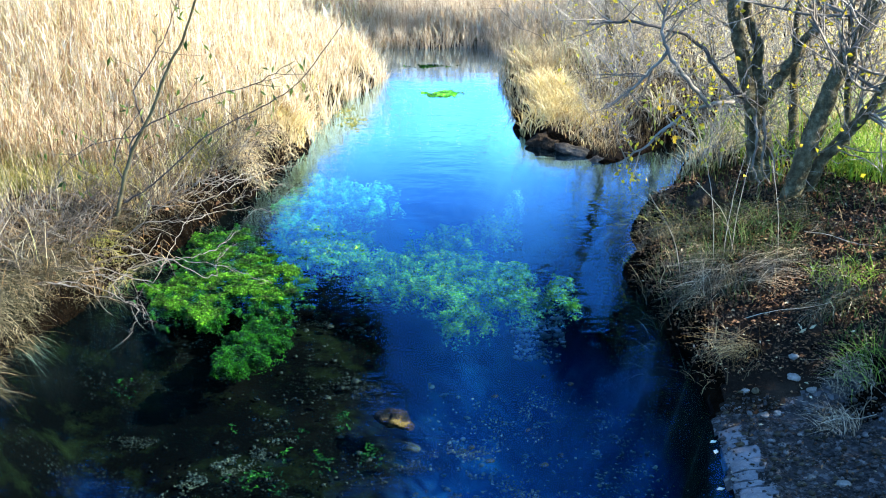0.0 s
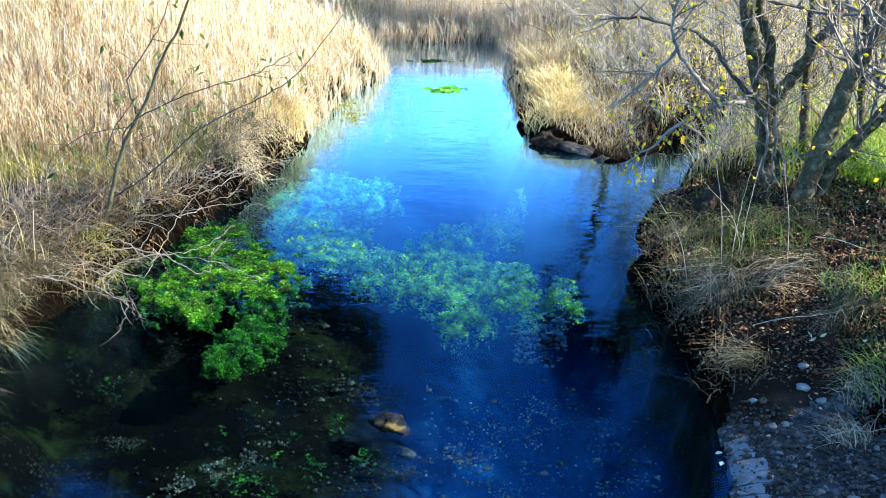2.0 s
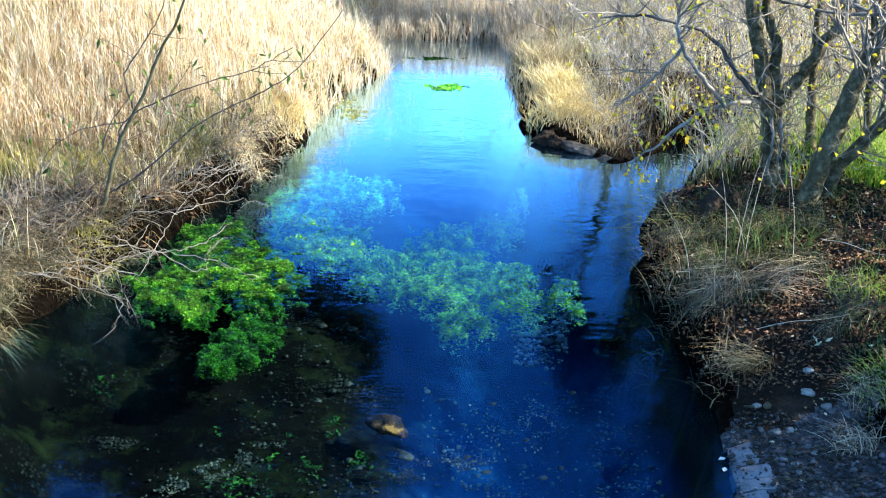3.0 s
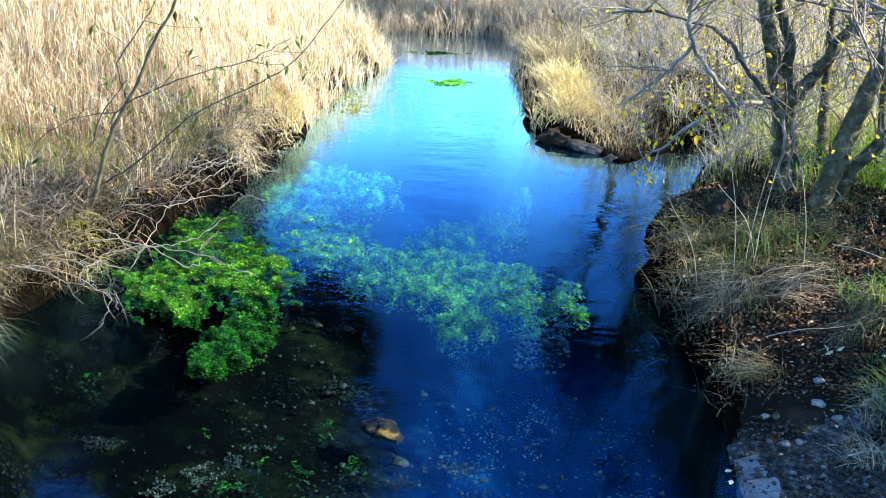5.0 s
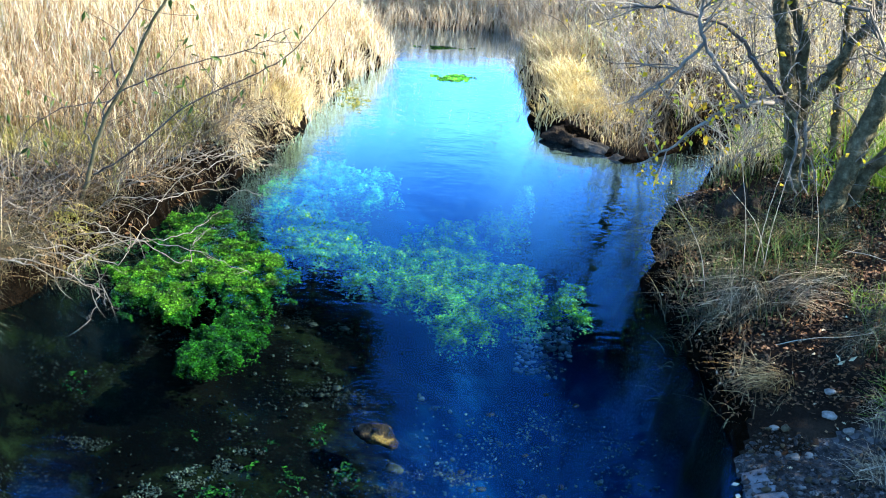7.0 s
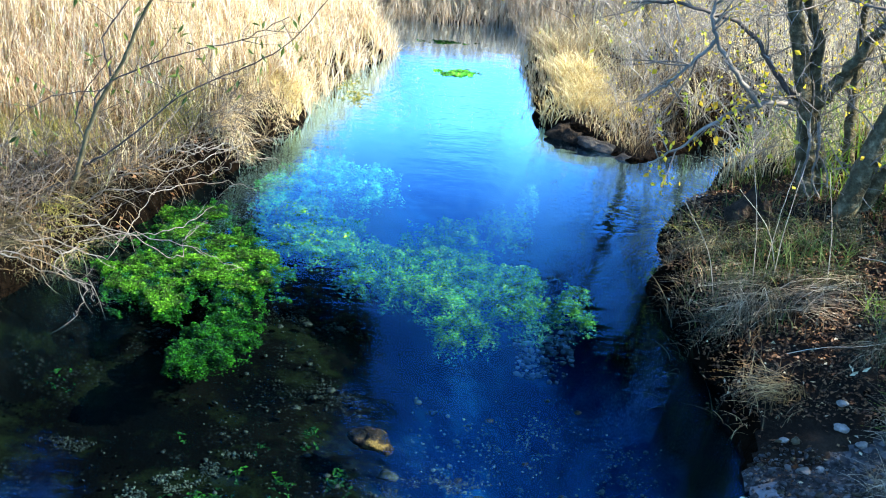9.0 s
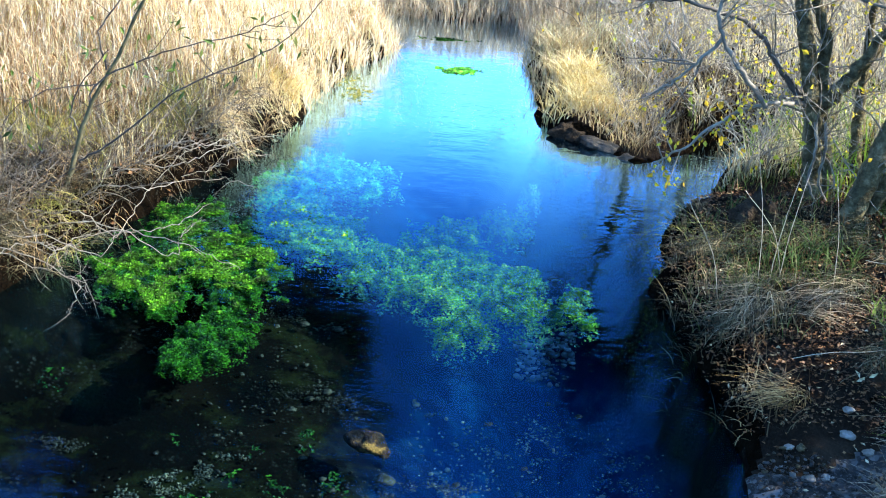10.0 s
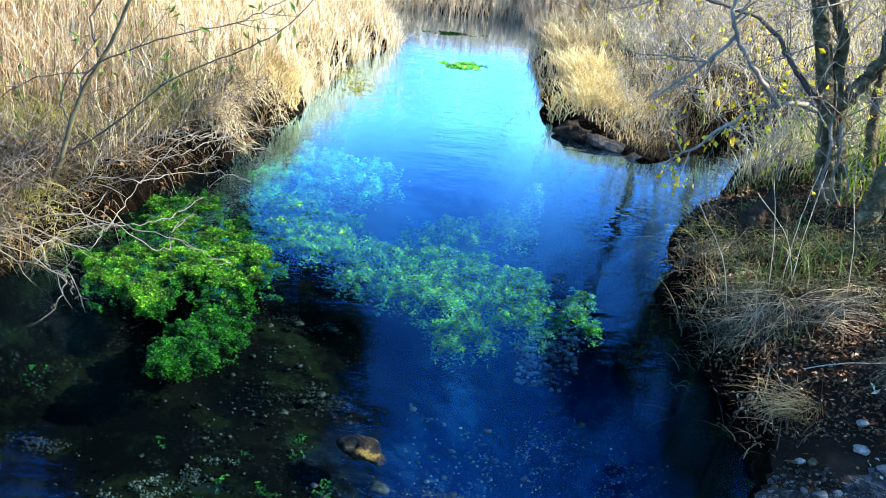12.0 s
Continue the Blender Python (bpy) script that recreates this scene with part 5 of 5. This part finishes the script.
for x, y, k, h in ((0.82, 10.62, 260, 0.2), (0.98, 10.72, 600, 0.2), (0.92, 11.2, 500, 0.29), (1.2, 10.62, 400, 0.18), (0.85, 11.9, 500, 0.31), (1.0, 10.95, 500, 0.22)):
    tussock((x, y), k, h, 0.18, M_GOLD if h < 0.3 else M_DRY, "golden sunlit grass clump on the small peninsula", 0.007, (0.1, 0.9), None, 0.4)
tussock((1.72, 7.22), 55, 0.46, 0.14, M_PALE, "bleached dry grass tussock falling towards the water", 0.0055, (0.8, 1.5), 3.85, 0.9, tidy=0.32)
tussock((1.58, 7.22), 40, 0.34, 0.12, M_PALE, "bleached upright grass stalks in a fallen tussock", 0.004, (0.0, 0.5), None, 0.2)
tussock((1.86, 7.3), 90, 0.34, 0.14, M_PALE, "bleached dry grass tussock lying flat on the bank", 0.0055, (1.0, 1.6), 5.9, 1.0, tidy=0.35)
tussock((1.74, 6.52), 90, 0.25, 0.08, M_TAN, "tan tussock of dead grass combed over the bank edge", 0.005, (1.1, 1.6), 3.55, 0.9, tidy=0.22)
tussock((2.42, 7.15), 150, 0.15, 0.2, M_FRESH, "bright green grass tuft catching the sun", 0.005, (0.3, 1.3), None, 0.6)
tussock((2.34, 6.28), 130, 0.15, 0.16, M_FRESH, "bright green grass tuft beside the gravel", 0.005, (0.5, 1.5), 3.2, 0.8)
tussock((2.26, 6.24), 170, 0.2, 0.14, M_PALE, "withered pale grass among a green tuft", 0.004, (0.5, 1.5), 3.6, 0.9)
tussock((2.12, 5.91), 160, 0.2, 0.12, M_PALE, "withered pale grass tuft beside the gravel", 0.004, (0.4, 1.4), 3.2, 0.9)
tussock((2.06, 7.75), 160, 0.28, 0.24, M_GRASS, "dark green shaded grass tuft under the tree", 0.006, (0.4, 1.2), None, 0.7)
tussock((1.75, 7.7), 70, 0.26, 0.2, M_GRASS, "grey-green grass tuft on the shaded bank", 0.005, (0.5, 1.5), 4.2, 0.8)
tussock((1.55, 8.2), 60, 0.26, 0.16, M_OLIVE, "olive grass tuft leaning over the bank edge", 0.005, (0.5, 1.5), 4.0, 0.8)
for x, y, a in ((1.40, 8.15, 3.3), (1.38, 7.75, 3.0), (1.42, 7.3, 3.4), (1.5, 8.65, 3.0)):
    tussock((x, y), 55, 0.2, 0.13, M_BROWN, "withered brown grass hanging over the bank edge", 0.005, (0.5, 1.4), a, 1.1)
tussock((3.05, 8.85), 600, 0.36, 0.3, M_FRESH, "sunlit yellow-green grass tuft behind the trunk", 0.008, (0.3, 1.0), None, 0.5)

# ---- stones ----
stone("boulder", (1.04, 10.2, 0.0), (0.14, 0.08, 0.05), M_ROCK, "dark wet rock at the tip of the peninsula", "rock", seed=3, turn=-20)
stone("boulder", (0.88, 10.36, 0.0), (0.16, 0.09, 0.08), M_PEAT, "dark peaty bank lump with moss", "rock", seed=5)
stone("boulder", (1.25, 10.03, -0.02), (0.10, 0.06, 0.035), M_ROCK, "low dark rock at the inlet's mouth", "rock", seed=8, turn=10)
def build_stump():
    at = (1.8, 8.3, float(land(1.8, 8.3)))
    t = thing("tree_stump", at, "dark rotten hollow stump beneath the tree", "stump")
    part("body", tube(smooth_path([(1.8, 8.3, at[2] - 0.06), (1.79, 8.31, at[2] + 0.07), (1.81, 8.33, at[2] + 0.24)], 5, 0.01), [0.17, 0.13, 0.08, 0.004], 18, 0.12), M_PEAT, t)
    for a in (230, 320):
        c, s = math.cos(radians(a)), math.sin(radians(a))
        x, y = 1.8 + 0.26 * c, 8.3 + 0.26 * s
        part("root", tube(smooth_path([(1.8 + 0.06 * c, 8.3 + 0.06 * s, at[2] + 0.14), (1.8 + 0.16 * c, 8.3 + 0.16 * s, at[2] + 0.05), (x, y, float(land(x, y)) - 0.02)], 5, 0.006), [0.05, 0.035, 0.015], 8, 0.08), M_PEAT, t)


build_stump()
stone("russet_stone", (-0.28, 6.5, -0.27), (0.105, 0.075, 0.05), M_RED, "russet brown stone under the water", "stone", seed=13, turn=-25)
stone("bed_stone", (-0.18, 6.22, -0.27), (0.05, 0.035, 0.025), M_STONE_DARK, "pale stone lying on the stream bed", "stone", "stones on the stream bed", seed=14)

# ---- stones, gravel, slabs ----
def build_pebbles():
    """Loose pebbles on the stream bed and on the gravel."""
    bm = bmesh.new()
    bmesh.ops.create_icosphere(bm, subdivisions=1, radius=1)
    V0 = np.array([v.co[:] for v in bm.verts])
    F0 = np.array([[v.index for v in f.verts] for f in bm.faces])
    bm.free()

    def heap(name, places, size, mat, label, lift=0.2):
        n = len(places)
        pieces = []
        for p in places:
            s = size * min(2.8, RNG.lognormal(-0.25, 0.6))
            k = V0 * (s * RNG.uniform(0.8, 1.3), s * RNG.uniform(0.6, 1.0), s * RNG.uniform(0.35, 0.6)) * (1 + RNG.normal(0, 0.2, (len(V0), 1)))
            a = RNG.uniform(0, 6.28)
            k = np.column_stack([k[:, 0] * math.cos(a) - k[:, 1] * math.sin(a), k[:, 0] * math.sin(a) + k[:, 1] * math.cos(a), k[:, 2]])
            pieces.append((k + p + np.array([0, 0, s * lift]), F0))
        single(name, join(pieces), mat, label, "pebbles", kind="stuff", tri=True, smooth=True, at=tuple(float(v) for v in places.mean(0)))

    def bed(n, x0, x1, y0, y1, keep):
        pl, d = scatter(n, x0, x1, y0, y1, keep)
        pl[:, 2] += RNG.uniform(0.0, 0.03, len(pl))
        return pl
    heap("bed_pebbles", bed(7500, -0.1, 1.3, 5.1, 7.4, lambda x, y, d: (d < -0.05) & ((0.5 + 0.5 * vnoise(x, y, 1.7)) ** 2 * (0.5 + 0.5 * vnoise(x, y, 5)) > 1.5 * RNG.random(len(x)))), 0.008, M_GRAVEL_PALE, "pale pebbles scattered over the blue-tinted stream bed")
    heap("bed_pebbles", bed(9000, -1.7, -0.2, 5.0, 7.9, lambda x, y, d: (d < -0.1) & ((0.5 + 0.5 * vnoise(x, y, 2.0)) ** 2 * (0.5 + 0.5 * vnoise(x, y, 6)) > 1.4 * RNG.random(len(x)))), 0.0065, M_PEBBLE, "greyish pebbles on the dark stream bed")
    heap("bed_pebbles", bed(16000, -1.65, -0.75, 5.45, 6.5, lambda x, y, d: (d < -0.1) & (np.abs(y - 6.2 - 0.9 * (x + 1.24)) < 0.06 + 0.07 * vnoise(x, y, 5)) & (vnoise(x, y, 14) > -0.2)), 0.0046, M_GRAVEL_STREAK, "streak of gravel on the stream bed, coloured bright for a patch of sunlight")
    for x, y, rx, ry in ((-1.78, 6.5, 0.18, 0.08), (-0.63, 7.16, 0.26, 0.17), (-0.76, 7.91, 0.21, 0.1), (-0.19, 6.38, 0.1, 0.07), (0.1, 6.51, 0.18, 0.09), (0.48, 6.13, 0.17, 0.12), (-0.06, 6.03, 0.14, 0.09), (0.6, 7.03, 0.19, 0.22), (0.92, 6.32, 0.22, 0.22), (0.95, 5.9, 0.25, 0.3), (0.7, 5.6, 0.3, 0.2), (1.02, 6.8, 0.15, 0.25), (0.35, 6.6, 0.3, 0.3)):
        spots = np.column_stack([RNG.normal(x, rx * 0.6, 700), RNG.normal(y, ry * 0.6, 700)])
        spots = spots[vnoise(spots[:, 0], spots[:, 1], 12) > -0.1]
        heap("bed_pebbles", np.column_stack([spots, np.maximum(land(spots[:, 0], spots[:, 1]), -0.5) + RNG.uniform(0, 0.02, len(spots))]), 0.0038, M_GRAVEL_STREAK if (x, y) in ((0.48, 6.13), (0.1, 6.51)) else M_GRAVEL_PALE if x > 0 else M_PEBBLE, "loose patch of grit and pebbles on the stream bed")
    heap("bed_pebbles", bed(900, 0.5, 0.86, 8.15, 8.75, lambda x, y, d: (d < -0.05) & (vnoise(x, y, 5) > 0.0)), 0.012, M_STREAM_STONE, "pale pebbles under the clear water")
    heap("shore_gravel", bed(4200, 1.45, 2.6, 5.0, 6.5, lambda x, y, d: (d > 0.0) & (bell(x, y, 1.95, 5.5, 0.75, 0.8) + 0.2 * vnoise(x, y, 3) > 0.4)), 0.0075, M_GRIT, "dark wet gravel with grey pebbles at the shore")
    heap("shore_gravel", bed(420, 1.45, 2.6, 5.0, 6.5, lambda x, y, d: (d > 0.0) & (bell(x, y, 1.95, 5.5, 0.75, 0.8) + 0.2 * vnoise(x, y, 3) > 0.35)), 0.011, M_PEBBLE, "pale pebbles lying on the dark shore gravel")


M_PEBBLE = leafy("pebble", [(0, (0.010, 0.007, 0.003)), (0.7, (0.03, 0.024, 0.011)), (0.95, (0.045, 0.036, 0.018)), (1, (0.085, 0.07, 0.04))], 0.0, 0.6)
M_GRAVEL_PALE = leafy("pale_gravel", [(0, (0.012, 0.03, 0.045)), (0.6, (0.05, 0.08, 0.085)), (0.9, (0.15, 0.16, 0.11)), (1, (0.36, 0.31, 0.18))], 0.0, 0.6)
# Gravel whose colour is brightened for the sunlight falling on its patches.
M_GRAVEL_STREAK = leafy("sun_patch_gravel", [(0, (0.03, 0.026, 0.016)), (0.6, (0.10, 0.085, 0.05)), (0.9, (0.19, 0.155, 0.085)), (1, (0.34, 0.28, 0.17))], 0.0, 0.6, clump=16)
M_STREAM_STONE = leafy("stream_stone", [(0, (0.05, 0.06, 0.06)), (0.6, (0.16, 0.18, 0.18)), (1, (0.40, 0.42, 0.40))], 0.0, 0.6)
M_GRIT = leafy("grit", [(0, (0.008, 0.008, 0.008)), (0.8, (0.035, 0.034, 0.033)), (1, (0.13, 0.125, 0.12))], 0.0, 0.4)
build_pebbles()

for k, (x, y, s, turn) in enumerate([(1.74, 6.05, 0.045, 10), (1.82, 6.07, 0.035, 70), (1.67, 6.22, 0.03, 20), (1.95, 6.3, 0.05, -30), (2.03, 6.2, 0.04, 40), (1.62, 5.55, 0.03, 0),
                                     (1.86, 5.45, 0.04, 25), (1.78, 5.75, 0.028, 5), (2.1, 5.95, 0.035, 50), (1.9, 5.85, 0.025, 0), (2.0, 5.36, 0.05, -10), (1.98, 6.45, 0.04, 30)]):
    stone("shore_stone", (x, y, float(land(x, y))), (s * 0.75, s * 0.55, s * 0.4), M_STONE, "pale rounded stone lying on the shore gravel", "stone", "stones on the gravel shore", seed=k + 20, turn=turn)
for k, (x, y, s, turn) in enumerate([(-0.70, 6.83, 0.06, 10), (-0.54, 7.03, 0.07, 70), (-0.62, 6.95, 0.05, 0), (0.31, 6.85, 0.05, 20), (0.16, 6.28, 0.05, 45), (0.26, 6.14, 0.06, 0),
                                     (0.49, 6.47, 0.04, 30), (0.56, 6.1, 0.06, 10), (0.66, 6.2, 0.05, 80), (-0.75, 7.75, 0.07, 15), (-0.55, 7.72, 0.06, 0), (-0.9, 7.7, 0.05, 40),
                                     (0.78, 7.0, 0.05, 10), (0.62, 7.1, 0.04, 60), (-0.42, 6.15, 0.05, 0), (-0.1, 5.75, 0.09, 20), (-0.3, 5.6, 0.08, 0), (0.7, 8.6, 0.07, 15), (0.85, 8.4, 0.06, 0)]):
    stone("bed_stone", (x, y, max(float(land(x, y)), -0.30)), (s * 0.42, s * 0.32, s * 0.2), M_STONE_DARK, "algae-coated stone lying on the stream bed", "stone", "stones on the stream bed", seed=k + 50, turn=turn)


def build_slabs():
    """Broken flat slabs of pale stone along the water's edge."""
    t = thing("stone_edging", (1.53, 5.7, 0.03), "broken pale flat stone edging at the waterline", "edging")
    y = 5.15
    k = 0
    while y < 5.95:
        w = RNG.uniform(0.05, 0.14)
        x0 = 1.47 + 0.01 * math.sin(k * 2.1)
        depth = 0.15 + 0.035 * math.sin(k * 1.7) - 0.06 * max(0, (y - 5.75) / 0.3)
        bm = bmesh.new()
        bmesh.ops.create_cube(bm, size=1)
        bmesh.ops.subdivide_edges(bm, edges=bm.edges[:], cuts=3, use_grid_fill=True)
        for v in bm.verts:
            n = noise.noise(Vector((v.co.x * 3 + k * 5, v.co.y * 3, v.co.z)))
            v.co = Vector((x0 + (v.co.x + 0.5) * depth * (1 + 0.15 * n), y + (v.co.y + 0.5) * (w - 0.012) + 0.012 * n, float(land(x0 + (v.co.x + 0.5) * depth, y)) + 0.012 + v.co.z * 0.022 + 0.004 * n))
        V = np.array([v.co[:] for v in bm.verts])
        F = np.array([[v.index for v in f.verts] for f in bm.faces])
        bm.free()
        part("slab", (V, F), M_SLAB, t, smooth=False)
        y += w
        k += 1


build_slabs()

# ---- small things ----
for x, y, a in ((1.42, 5.86, 20), (1.43, 5.75, 70), (1.38, 5.42, 10)):
    c, s = math.cos(radians(a)), math.sin(radians(a))
    data = leaves(np.array([[x, y, 0.004]]), np.array([[c, s, 0.02]]), np.array([[0.05, 0.02, 1.0]]), 0.045, 0.03, 0.12)
    single("floating_leaf", data, M_FALLEN, "pale fallen leaf floating on the water", "leaf", "floating leaves", tri=True, at=(x, y, 0.004))


for k in range(4):
    x, y = 2.04 + 0.02 * k, 6.62 + 0.012 * (k % 2)
    c, w = math.cos(2.1 * k), math.sin(2.1 * k)
    data = leaves(np.array([[x, y, float(land(x, y)) + 0.02]]), np.array([[c, w, 0.7]]), np.array([[w, -c, 0.4]]), 0.05, 0.018, 0.5)
    single("curled_leaf", data, M_FALLEN, "pale curled dead leaf lying on the dark bank", "leaf", "curled leaves on the bank", tri=True, at=(x, y, float(land(x, y))))


def plank(name, a, b, width, thick, label):
    """A weathered board with worn edges."""
    bm = bmesh.new()
    bmesh.ops.create_cube(bm, size=1)
    L = (Vector(b) - Vector(a)).length
    for v in bm.verts:
        v.co = Vector((v.co.x * L, v.co.y * width, v.co.z * thick))
    bmesh.ops.bevel(bm, geom=bm.edges[:], offset=0.006, segments=2, affect='EDGES')
    me = bpy.data.meshes.new(name)
    bm.to_mesh(me)
    bm.free()
    me.materials.append(M_WOOD)
    ob = new(name, me)
    d = Vector(b) - Vector(a)
    ob.matrix_world = Matrix.Translation((Vector(a) + Vector(b)) / 2) @ pose(0, 0, 0, 0, 0, math.degrees(math.atan2(d.y, d.x)))
    return tagged(ob, label, "board")


plank("timber_board", (2.24, 5.24, 0.14), (3.29, 5.71, 0.14), 0.14, 0.05, "weathered wooden board on the gravel edge")


def build_stalks():
    """Long single dry stems standing and fallen on the shaded bank."""
    for k, (x, y, h, lean, az) in enumerate([(1.72, 7.6, 0.75, 0.12, 2.8), (1.78, 7.62, 0.7, 0.1, 0.4), (1.82, 7.58, 0.62, 0.2, 1.0), (2.1, 7.5, 0.6, 0.15, 2.0), (1.5, 7.5, 0.5, 0.25, 2.6), (1.86, 7.7, 0.5, 0.3, 3.4)]):
        z = float(land(x, y))
        c, s = math.cos(az) * lean, math.sin(az) * lean
        line = smooth_path([(x, y, z - 0.02), (x + c * 0.3, y + s * 0.3, z + h * 0.5), (x + c, y + s, z + h)], 6, 0.0012)
        single("dry_stalk", tube(line, [0.0022, 0.0012], 5), M_REED_STEM, "single pale dry stalk standing on the bank", "stalk", "dry stalks on the bank", smooth=True, at=(x, y, z))
    for x, y, L, az in ((1.75, 6.75, 0.5, 0.02), (2.0, 5.85, 0.3, 0.1), (2.3, 7.7, 0.5, -0.8)):
        pts = [(x + L * f * math.cos(az), y + L * f * math.sin(az)) for f in (0, 0.35, 0.7, 1)]
        line = smooth_path([(a, b, float(land(a, b)) + 0.07 + 0.015 * (k % 2)) for k, (a, b) in enumerate(pts)], 5, 0.001)
        single("fallen_stem", tube(line, [0.0022, 0.0012], 5), M_REED_STEM, "pale fallen stem lying across the bank grass", "stem", "fallen stems", smooth=True, at=(x, y, float(land(x, y))))


build_stalks()
